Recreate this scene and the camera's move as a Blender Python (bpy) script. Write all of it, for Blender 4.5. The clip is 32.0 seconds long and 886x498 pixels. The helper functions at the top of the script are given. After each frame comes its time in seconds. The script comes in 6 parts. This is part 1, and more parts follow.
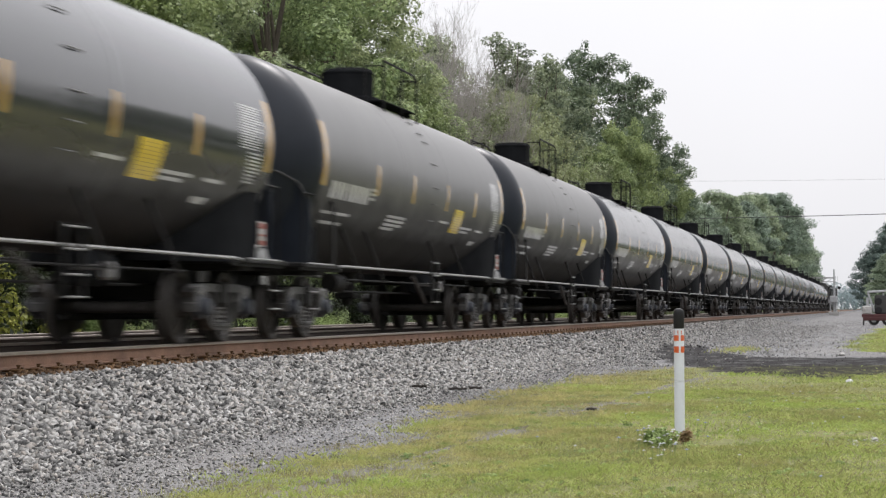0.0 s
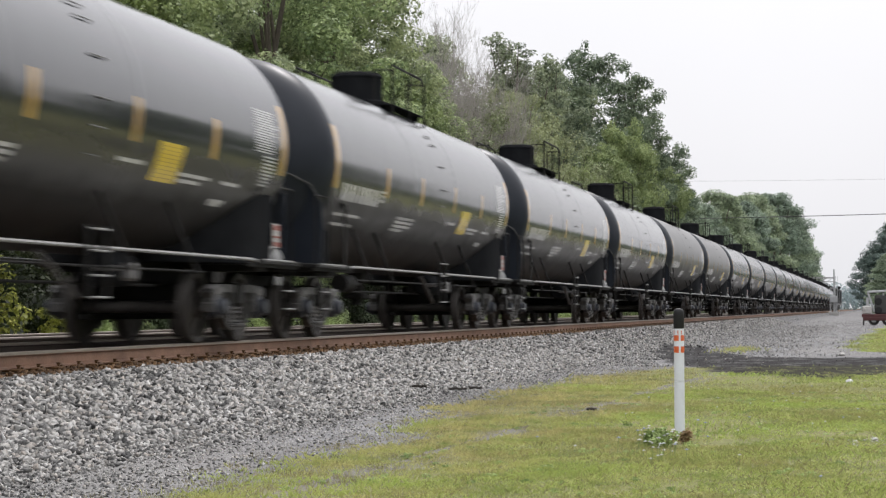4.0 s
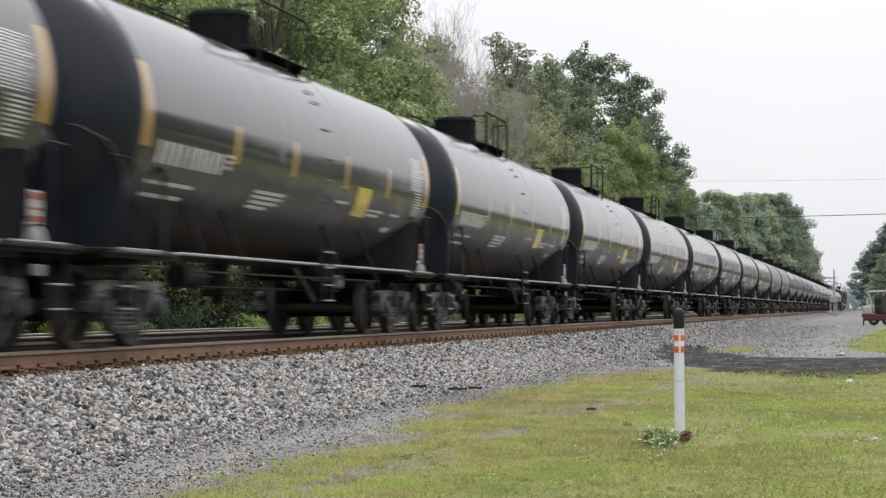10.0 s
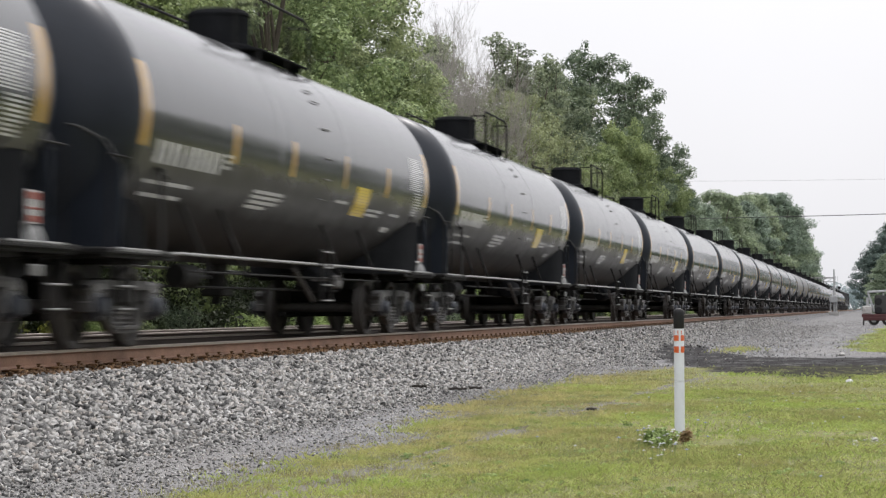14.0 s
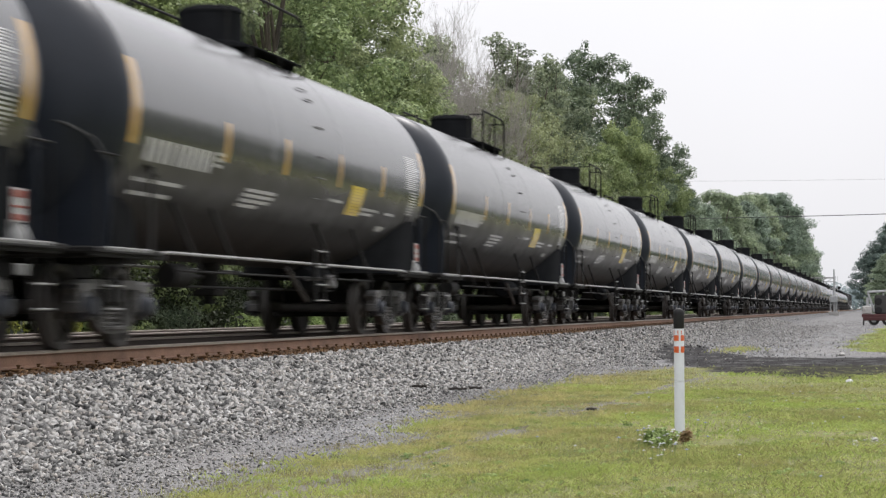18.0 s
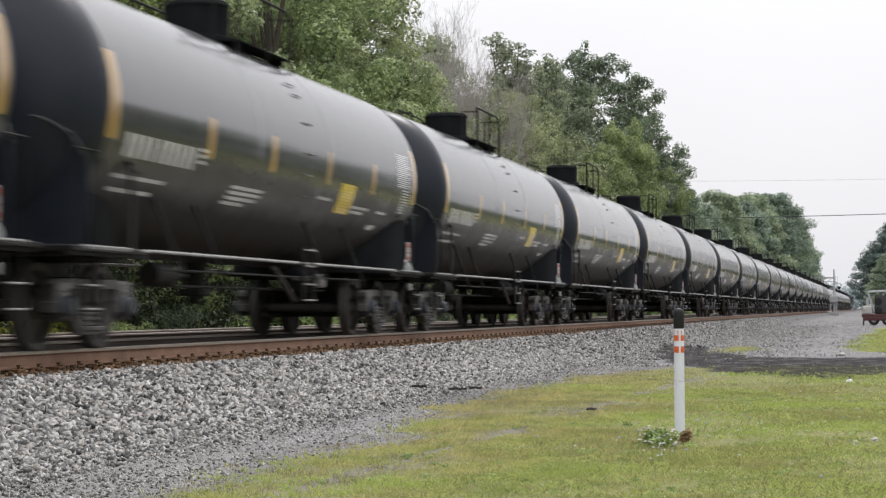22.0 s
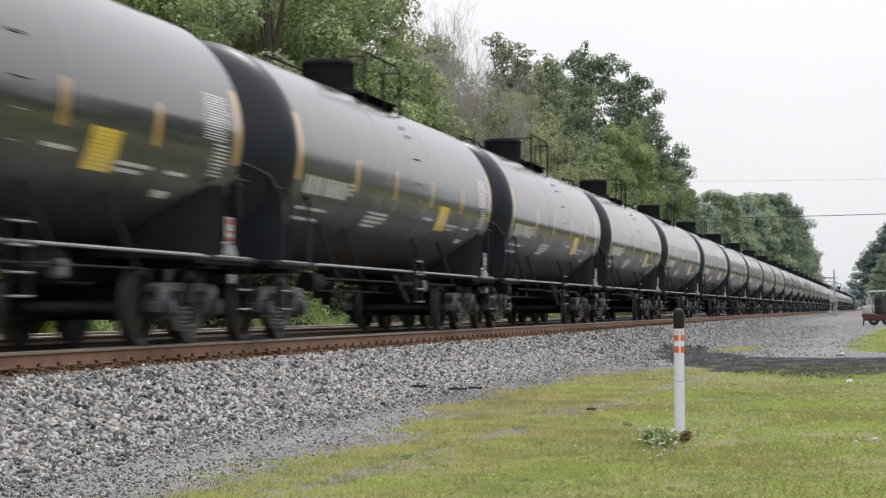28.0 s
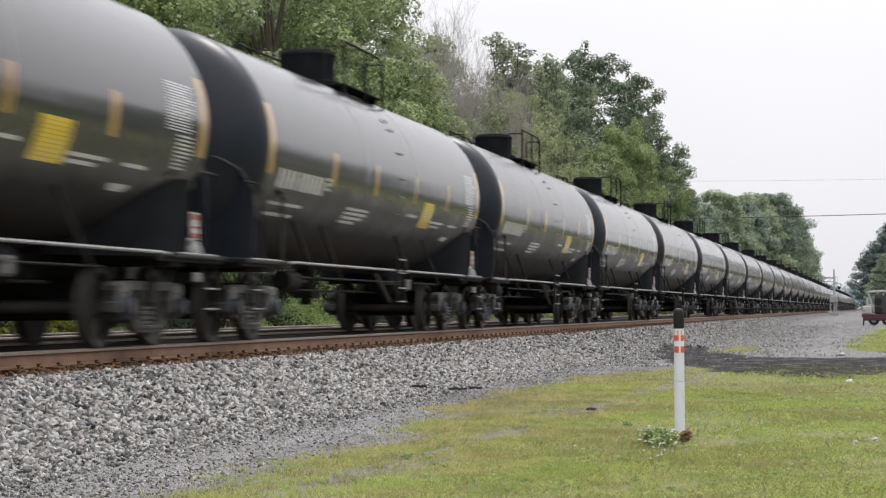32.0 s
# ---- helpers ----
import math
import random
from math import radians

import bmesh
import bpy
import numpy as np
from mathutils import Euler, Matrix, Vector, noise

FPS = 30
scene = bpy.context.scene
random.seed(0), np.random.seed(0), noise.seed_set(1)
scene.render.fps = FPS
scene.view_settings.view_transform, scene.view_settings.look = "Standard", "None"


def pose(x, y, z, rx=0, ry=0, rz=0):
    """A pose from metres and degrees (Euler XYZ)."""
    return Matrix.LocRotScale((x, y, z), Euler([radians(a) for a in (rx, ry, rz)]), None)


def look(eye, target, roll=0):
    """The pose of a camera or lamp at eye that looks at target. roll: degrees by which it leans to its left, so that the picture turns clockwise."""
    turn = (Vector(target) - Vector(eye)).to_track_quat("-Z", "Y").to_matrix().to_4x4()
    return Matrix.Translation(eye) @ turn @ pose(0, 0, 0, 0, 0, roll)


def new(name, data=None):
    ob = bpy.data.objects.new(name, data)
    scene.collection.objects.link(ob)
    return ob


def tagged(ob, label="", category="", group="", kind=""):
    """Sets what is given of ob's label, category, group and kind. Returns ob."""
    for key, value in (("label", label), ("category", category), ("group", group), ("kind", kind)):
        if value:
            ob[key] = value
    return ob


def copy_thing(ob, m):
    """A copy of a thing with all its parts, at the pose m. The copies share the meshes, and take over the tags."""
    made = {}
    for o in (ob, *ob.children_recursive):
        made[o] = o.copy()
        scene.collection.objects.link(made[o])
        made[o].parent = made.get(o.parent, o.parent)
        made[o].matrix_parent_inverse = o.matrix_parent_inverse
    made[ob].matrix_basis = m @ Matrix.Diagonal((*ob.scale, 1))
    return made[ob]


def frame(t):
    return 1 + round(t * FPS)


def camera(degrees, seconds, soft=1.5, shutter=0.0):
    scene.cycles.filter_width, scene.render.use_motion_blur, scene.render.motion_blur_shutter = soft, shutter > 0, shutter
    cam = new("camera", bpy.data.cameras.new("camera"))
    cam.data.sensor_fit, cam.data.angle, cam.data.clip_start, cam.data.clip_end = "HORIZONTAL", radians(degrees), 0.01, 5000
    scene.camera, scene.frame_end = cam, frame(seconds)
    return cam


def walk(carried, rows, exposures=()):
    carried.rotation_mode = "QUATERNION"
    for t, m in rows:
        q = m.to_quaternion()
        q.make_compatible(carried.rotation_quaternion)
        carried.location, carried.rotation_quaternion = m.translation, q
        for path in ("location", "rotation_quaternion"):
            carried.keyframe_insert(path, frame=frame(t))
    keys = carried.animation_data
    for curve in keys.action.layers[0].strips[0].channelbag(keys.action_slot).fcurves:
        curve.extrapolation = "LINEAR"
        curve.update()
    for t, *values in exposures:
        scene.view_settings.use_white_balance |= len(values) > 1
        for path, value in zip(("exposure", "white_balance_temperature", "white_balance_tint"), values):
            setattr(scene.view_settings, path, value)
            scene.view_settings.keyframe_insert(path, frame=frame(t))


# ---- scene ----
cam = camera(23.6, 32.0, 1.3, 0.85)
HERE = pose(0, 0, 1.1, 91.6, 0, 11.32)
walk(cam, [(0, HERE), (32, HERE)])

# ---- world, sun, exposure ----
world = bpy.data.worlds.new("overcast_sky")
scene.world = world
world.use_nodes = True
wn, wl = world.node_tree.nodes, world.node_tree.links
sky = wn.new("ShaderNodeTexSky")
sky.sky_type = "NISHITA"
sky.sun_disc = False
sky.sun_elevation, sky.sun_rotation = radians(57), radians(15)
sky.air_density, sky.dust_density, sky.ozone_density = 1.0, 6.0, 1.0
grey = wn.new("ShaderNodeMix")
grey.data_type = "RGBA"
grey.inputs["Factor"].default_value = 0.93
grey.inputs[7].default_value = (9.36, 9.34, 9.72, 1)
wl.new(sky.outputs[0], grey.inputs[6])
# an overcast dome: brighter towards the zenith, with faint clouds
dome = wn.new("ShaderNodeTexCoord")
axis = wn.new("ShaderNodeSeparateXYZ")
wl.new(dome.outputs["Generated"], axis.inputs[0])
cloud = wn.new("ShaderNodeTexNoise")
cloud.inputs["Scale"].default_value, cloud.inputs["Detail"].default_value = 5.0, 5.0
wl.new(dome.outputs["Generated"], cloud.inputs["Vector"])
rise = wn.new("ShaderNodeMath")
rise.operation = "MULTIPLY_ADD"
wl.new(axis.outputs["Z"], rise.inputs[0])
rise.inputs[1].default_value, rise.inputs[2].default_value = 1.1, 0.785
lift = wn.new("ShaderNodeMath")
lift.operation = "MULTIPLY_ADD"
wl.new(cloud.outputs["Fac"], lift.inputs[0])
lift.inputs[1].default_value = 0.10
wl.new(rise.outputs[0], lift.inputs[2])
shade = wn.new("ShaderNodeVectorMath")
shade.operation = "SCALE"
wl.new(grey.outputs[2], shade.inputs[0])
wl.new(lift.outputs[0], shade.inputs["Scale"])
wl.new(shade.outputs[0], wn["Background"].inputs["Color"])
wn["Background"].inputs["Strength"].default_value = 0.11
sun_data = bpy.data.lights.new("sun", "SUN")
sun_data.energy, sun_data.angle, sun_data.color = 2.15, radians(10), (1.0, 0.96, 0.955)
sun = new("sun", sun_data)
sun.matrix_world = look((14, 52, 84), (0, 0, 0))
scene.view_settings.exposure = 0.0

# ---- materials ----


class Nodes:
    """A small helper for node materials."""

    def __init__(self, name):
        self.mat = bpy.data.materials.new(name)
        self.mat.use_nodes = True
        self.n, self.l = self.mat.node_tree.nodes, self.mat.node_tree.links
        self.out = self.n["Material Output"]
        self.bsdf = self.n["Principled BSDF"]
        self.pos = None

    def add(self, kind, **values):
        node = self.n.new(kind)
        for key, value in values.items():
            node.inputs[key].default_value = value
        return node

    def coords(self, kind="Object"):
        if self.pos is None:
            self.pos = self.n.new("ShaderNodeTexCoord")
        return self.pos.outputs[kind]

    def world(self):
        return self.n.new("ShaderNodeNewGeometry").outputs["Position"]

    def noise(self, scale, detail=4.0, rough=0.55, where=None, stretch=None):
        node = self.add("ShaderNodeTexNoise", Scale=scale, Detail=detail, Roughness=rough)
        src = where if where is not None else self.coords()
        if stretch:
            m = self.n.new("ShaderNodeMapping")
            m.inputs["Scale"].default_value = stretch
            self.l.new(src, m.inputs["Vector"])
            src = m.outputs[0]
        self.l.new(src, node.inputs["Vector"])
        return node.outputs["Fac"]

    def ramp(self, fac, stops):
        node = self.n.new("ShaderNodeValToRGB")
        els = node.color_ramp.elements
        while len(els) < len(stops):
            els.new(0.5)
        for el, (p, c) in zip(els, stops):
            el.position = p
            el.color = (*c, 1) if isinstance(c, tuple) else (c, c, c, 1)
        self.l.new(fac, node.inputs["Fac"])
        return node.outputs["Color"]

    def mix(self, fac, a, b, kind="MIX"):
        node = self.n.new("ShaderNodeMix")
        node.data_type, node.blend_type = "RGBA", kind
        for sock, value in ((node.inputs["Factor"], fac), (node.inputs[6], a), (node.inputs[7], b)):
            if isinstance(value, tuple):
                sock.default_value = (*value, 1)
            elif isinstance(value, (int, float)):
                sock.default_value = value
            else:
                self.l.new(value, sock)
        return node.outputs[2]

    def math(self, op, a, b=0.0, clamp=False):
        node = self.n.new("ShaderNodeMath")
        node.operation, node.use_clamp = op, clamp
        for sock, value in zip(node.inputs, (a, b)):
            if isinstance(value, (int, float)):
                sock.default_value = value
            else:
                self.l.new(value, sock)
        return node.outputs[0]

    def set(self, key, value):
        sock = self.bsdf.inputs[key]
        if isinstance(value, tuple):
            sock.default_value = (*value, 1)
        elif isinstance(value, (int, float)):
            sock.default_value = value
        else:
            self.l.new(value, sock)
        return self

    def bump(self, height, strength=0.3, distance=0.02):
        node = self.add("ShaderNodeBump", Strength=strength, Distance=distance)
        self.l.new(height, node.inputs["Height"])
        self.l.new(node.outputs[0], self.bsdf.inputs["Normal"])
        return self


def plain(name, dark, light, rough=0.6, metal=0.0, scale=6.0, bump=0.0, fine=40.0, gloss=0.5):
    """A paint or metal with stains at two scales."""
    m = Nodes(name)
    big = m.noise(scale, 5)
    small = m.noise(fine, 3)
    f = m.math("ADD", m.math("MULTIPLY", big, 0.7), m.math("MULTIPLY", small, 0.3))
    m.set("Base Color", m.ramp(f, [(0.3, dark), (0.7, light)]))
    m.set("Roughness", m.math("ADD", m.math("MULTIPLY", big, 0.25), rough - 0.12)).set("Metallic", metal)
    m.bsdf.inputs["Specular IOR Level"].default_value = gloss
    if bump:
        m.bump(small, bump, 0.004)
    return m.mat


def lacquer(mat):
    """A clear glossy film over a marking, which mirrors the sky at a glancing angle."""
    b = mat.node_tree.nodes["Principled BSDF"]
    b.inputs["Coat Weight"].default_value = 1.0
    b.inputs["Coat IOR"].default_value = 1.5
    b.inputs["Coat Roughness"].default_value = 0.18
    return mat


def tank_paint(dull=0.0):
    m = Nodes("dull_grey_tank_paint" if dull else "black_tank_paint")
    rnd = m.n.new("ShaderNodeObjectInfo").outputs["Random"]
    xyz = m.n.new("ShaderNodeSeparateXYZ")
    m.l.new(m.coords(), xyz.inputs[0])
    streak = m.noise(1.0, 4, 0.6, stretch=(0.5, 1.4, 0.4))
    blotch = m.noise(0.9, 5, 0.6)
    fine = m.noise(30, 3)
    # road dirt thrown up on to the lower third of the shell
    low = m.n.new("ShaderNodeMapRange")
    m.l.new(xyz.outputs["Z"], low.inputs["Value"])
    for key, value in (("From Min", -0.12), ("From Max", -0.85), ("To Min", 0.0), ("To Max", 1.0)):
        low.inputs[key].default_value = value
    rag = m.math("MULTIPLY", m.math("SUBTRACT", m.noise(1.0, 5, 0.6, stretch=(1.0, 0.7, 0.9)), 0.5), 1.3)
    edge = m.math("ADD", low.outputs[0], rag)
    dirt = m.math("MULTIPLY", m.math("MULTIPLY", edge, 1.5, clamp=True), m.math("ADD", m.math("MULTIPLY", streak, 0.5), 0.74), clamp=True)
    dirt = m.math("MULTIPLY", dirt, m.ramp(low.outputs[0], [(0.0, 0.0), (0.3, 0.95)]))
    # a tarry, ragged coat along the belly
    tar = m.n.new("ShaderNodeMapRange")
    m.l.new(m.math("ADD", xyz.outputs["Z"], m.math("MULTIPLY", rag, -0.5)), tar.inputs["Value"])
    for key, value in (("From Min", -0.75), ("From Max", -1.0), ("To Min", 0.0), ("To Max", 1.0)):
        tar.inputs[key].default_value = value
    tar = tar.outputs[0]
    base = m.ramp(blotch, [(0.3, (0.015, 0.016, 0.0195)), (0.75, (0.028, 0.029, 0.033))])
    # some cars are dustier and duller than others
    base = m.mix(m.math("MULTIPLY", rnd, 0.7), base, (0.050, 0.048, 0.047))
    base = m.mix(min(1.0, 3 * dull), base, (0.062, 0.058, 0.053))
    m.set("Base Color", m.mix(tar, m.mix(dirt, base, (0.016, 0.0151, 0.0143)), (0.0085, 0.0068, 0.0062)))
    r = m.math("ADD", m.math("MULTIPLY", streak, 0.07), m.math("ADD", m.math("MULTIPLY", m.math("MULTIPLY", rnd, rnd), 0.09), 0.085 + dull))
    r = m.math("ADD", m.math("ADD", r, m.math("MULTIPLY", dirt, 0.22)), m.math("MULTIPLY", tar, 0.2), clamp=True)
    m.set("Roughness", r).set("IOR", 1.62)
    m.set("Specular IOR Level", m.math("SUBTRACT", m.math("SUBTRACT", 1.0, m.math("MULTIPLY", dirt, 0.3)), m.math("MULTIPLY", tar, 0.4), clamp=True))
    m.bump(m.math("ADD", m.noise(1.3, 3, stretch=(0.5, 1.5, 0.5)), m.math("MULTIPLY", fine, 0.02)), 0.28, 0.014)
    return m.mat


def leaf_material(name, dark, light):
    m = Nodes(name)
    geo = m.n.new("ShaderNodeNewGeometry")
    col = m.ramp(geo.outputs["Random Per Island"], [(0.0, dark), (1.0, light)])
    patch = m.noise(0.35, 3)
    col = m.mix(m.math("MULTIPLY", patch, 0.5), col, tuple(c * 0.6 for c in light))
    # one tree is yellower or duller than the next
    mood = m.n.new("ShaderNodeObjectInfo").outputs["Random"]
    col = m.mix(m.math("MULTIPLY", mood, 0.4), col, (light[0] * 0.95, light[1] * 0.9, light[2] * 0.7))
    # dark noise patches stand in for the shaded gaps between leaf clumps
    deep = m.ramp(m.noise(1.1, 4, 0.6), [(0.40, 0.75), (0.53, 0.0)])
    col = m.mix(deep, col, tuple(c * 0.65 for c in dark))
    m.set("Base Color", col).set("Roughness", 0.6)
    m.bsdf.inputs["Specular IOR Level"].default_value = 0.25
    tr = m.add("ShaderNodeBsdfTranslucent")
    m.l.new(col, tr.inputs["Color"])
    mx = m.add("ShaderNodeMixShader", Fac=0.38)
    m.l.new(m.bsdf.outputs[0], mx.inputs[1])
    m.l.new(tr.outputs[0], mx.inputs[2])
    m.l.new(mx.outputs[0], m.out.inputs["Surface"])
    return m.mat


TANK = tank_paint()
TANK_DULL = tank_paint(0.24)
BLACK = plain("black_underframe_paint", (0.011, 0.0108, 0.0106), (0.03, 0.0288, 0.0276), 0.65, 0, 3.0, 0.2, gloss=0.12)
FLATBLACK = plain("matt_black_paint", (0.008, 0.0086, 0.0098), (0.018, 0.019, 0.021), 0.85, 0, 3.0, gloss=0.04)
HEAD_BLACK = plain("dusty_black_end_paint", (0.011, 0.0135, 0.019), (0.021, 0.026, 0.036), 0.4, 0, 1.5, gloss=0.3)
CASTING = plain("dusty_cast_steel", (0.008, 0.008, 0.008), (0.11, 0.105, 0.1), 0.55, 0, 7.0, 0.4)
BEARING = plain("dusty_bearing_steel", (0.055, 0.053, 0.052), (0.25, 0.243, 0.24), 0.5, 0, 6.0)
CAP_BLUE = plain("dull_blue_bearing_paint", (0.018, 0.020, 0.026), (0.060, 0.067, 0.085), 0.5, 0, 6.0)
WHEEL = plain("brown_wheel_steel", (0.022, 0.02, 0.0185), (0.085, 0.076, 0.071), 0.6, 0.2, 4.0, 0.2)
SPRING = plain("grey_spring_steel", (0.06, 0.056, 0.054), (0.19, 0.18, 0.175), 0.6)
GREYPIPE = plain("worn_grey_pipe", (0.17, 0.17, 0.17), (0.32, 0.32, 0.31), 0.4, 0.2, 3.0)
REFLECT = plain("amber_reflective_tape", (0.44, 0.235, 0.025), (0.54, 0.31, 0.045), 0.32, 0, 6.0, gloss=0.5)
YELLOW = plain("yellow_label_vinyl", (0.78, 0.54, 0.005), (0.86, 0.62, 0.013), 0.45, 0, 6.0)
LABELINK = plain("ochre_label_print", (0.50, 0.32, 0.01), (0.60, 0.40, 0.02), 0.5)
STENCIL = plain("white_stencil_paint", (0.46, 0.46, 0.46), (0.66, 0.66, 0.65), 0.5, 0, 8.0)
for marking in (REFLECT, YELLOW, LABELINK, STENCIL):
    lacquer(marking)
PLACARD_RED = plain("red_placard", (0.26, 0.05, 0.035), (0.36, 0.09, 0.06), 0.45)
PLACARD_WHITE = plain("white_placard", (0.36, 0.35, 0.34), (0.52, 0.51, 0.49), 0.45)
RAIL_SIDE = plain("brown_rail_steel", (0.16, 0.088, 0.056), (0.33, 0.195, 0.13), 0.75, 0, 2.5, 0.3)
# darker copy of the rail steel, holding the train's shade in its colour
RAIL_SHADED = plain("shaded_rail_steel", (0.035, 0.026, 0.022), (0.09, 0.068, 0.056), 0.75, 0, 2.5, 0.3)
RAIL_TOP = plain("polished_rail_head", (0.30, 0.25, 0.21), (0.44, 0.39, 0.34), 0.38, 0.7, 3.0)
RUST = plain("orange_rust", (0.024, 0.016, 0.012), (0.27, 0.15, 0.065), 0.85, 0, 11.0, 0.5)
TIE = plain("weathered_tie_timber", (0.06, 0.045, 0.035), (0.16, 0.125, 0.10), 0.85, 0, 5.0, 0.6)
WHITEPLASTIC = plain("white_marker_plastic", (0.72, 0.745, 0.82), (0.80, 0.825, 0.89), 0.4, 0, 3.0)
CAP = plain("black_marker_plastic", (0.010, 0.010, 0.011), (0.018, 0.018, 0.019), 0.5, gloss=0.3)
ORANGE = plain("orange_reflective_band", (0.60, 0.10, 0.03), (0.72, 0.15, 0.05), 0.45)
SIGNALGREY = plain("aluminium_paint", (0.30, 0.305, 0.31), (0.44, 0.445, 0.45), 0.5, 0.2)
CONCRETE = plain("pale_concrete", (0.34, 0.33, 0.31), (0.46, 0.45, 0.43), 0.85, 0, 2.0, 0.4)
WHITEPAINT = plain("white_machine_paint", (0.33, 0.34, 0.35), (0.48, 0.49, 0.5), 0.45)
REDPAINT = plain("dark_red_frame_paint", (0.05, 0.012, 0.012), (0.085, 0.02, 0.02), 0.5)
RUBBER = plain("black_rubber", (0.018, 0.018, 0.018), (0.035, 0.034, 0.033), 0.8)
BARK = plain("grey_brown_bark", (0.07, 0.055, 0.042), (0.16, 0.135, 0.11), 0.9, 0, 5.0, 0.8)
DEADWOOD = plain("bare_grey_twigs", (0.24, 0.22, 0.20), (0.44, 0.41, 0.385), 0.9, 0, 3.0)
WIRE = plain("dark_cable", (0.03, 0.03, 0.03), (0.06, 0.06, 0.06), 0.6)
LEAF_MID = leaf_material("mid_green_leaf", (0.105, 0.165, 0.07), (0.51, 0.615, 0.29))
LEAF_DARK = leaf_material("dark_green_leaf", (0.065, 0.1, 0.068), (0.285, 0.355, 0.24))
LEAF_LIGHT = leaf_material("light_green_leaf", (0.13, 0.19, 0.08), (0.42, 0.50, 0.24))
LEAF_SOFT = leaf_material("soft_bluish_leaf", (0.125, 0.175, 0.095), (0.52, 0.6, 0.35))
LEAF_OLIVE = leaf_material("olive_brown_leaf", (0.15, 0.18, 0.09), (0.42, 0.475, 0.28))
# leaf colour paled and blued to hold the haze of distance
LEAF_FAR = leaf_material("hazed_green_leaf", (0.17, 0.22, 0.17), (0.38, 0.475, 0.36))
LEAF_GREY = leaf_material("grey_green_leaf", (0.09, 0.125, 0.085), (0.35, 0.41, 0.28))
# lighter distant leaf, also with haze mixed into its colour
LEAF_FAR_LIGHT = leaf_material("hazed_light_leaf", (0.21, 0.265, 0.19), (0.42, 0.51, 0.35))
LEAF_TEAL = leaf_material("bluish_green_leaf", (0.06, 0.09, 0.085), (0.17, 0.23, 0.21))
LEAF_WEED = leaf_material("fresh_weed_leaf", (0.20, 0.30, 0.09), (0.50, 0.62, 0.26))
# woodland shade is painted into this near-black leaf colour
LEAF_SHADED = leaf_material("shaded_woodland_leaf", (0.013, 0.020, 0.010), (0.05, 0.066, 0.03))
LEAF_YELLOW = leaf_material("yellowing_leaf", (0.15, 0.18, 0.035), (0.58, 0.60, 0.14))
# palest leaf: thick far haze painted as base colour
LEAF_HAZE = leaf_material("hazed_pale_leaf", (0.30, 0.38, 0.40), (0.45, 0.54, 0.56))
CINDER = plain("black_cinder", (0.012, 0.012, 0.012), (0.05, 0.047, 0.045), 0.9, 0, 3.0)
PETAL = plain("white_petals", (0.55, 0.55, 0.58), (0.75, 0.75, 0.78), 0.7)
PETAL_BLUE = plain("pale_blue_petals", (0.33, 0.37, 0.55), (0.45, 0.50, 0.68), 0.7)
DRYWEED = leaf_material("dry_brown_weed", (0.24, 0.15, 0.085), (0.40, 0.28, 0.16))
DRYGRASS = leaf_material("straw_grass", (0.17, 0.145, 0.065), (0.44, 0.40, 0.19))


def stone_material():
    m = Nodes("grey_ballast_stone")
    geo = m.n.new("ShaderNodeNewGeometry")
    tone = m.ramp(geo.outputs["Random Per Island"], [(0.0, (0.035, 0.035, 0.034)), (0.27, (0.13, 0.129, 0.125)), (0.45, (0.325, 0.318, 0.30)), (0.72, (0.40, 0.393, 0.375)), (0.84, (0.38, 0.345, 0.305)), (0.93, (0.44, 0.435, 0.42)), (1.0, (0.52, 0.515, 0.50))])
    m.set("Base Color", m.mix(m.ramp(m.noise(30, 3), [(0.45, 0.0), (0.62, 0.35)]), tone, (0.10, 0.10, 0.10))).set("Roughness", 0.9)
    return m.mat


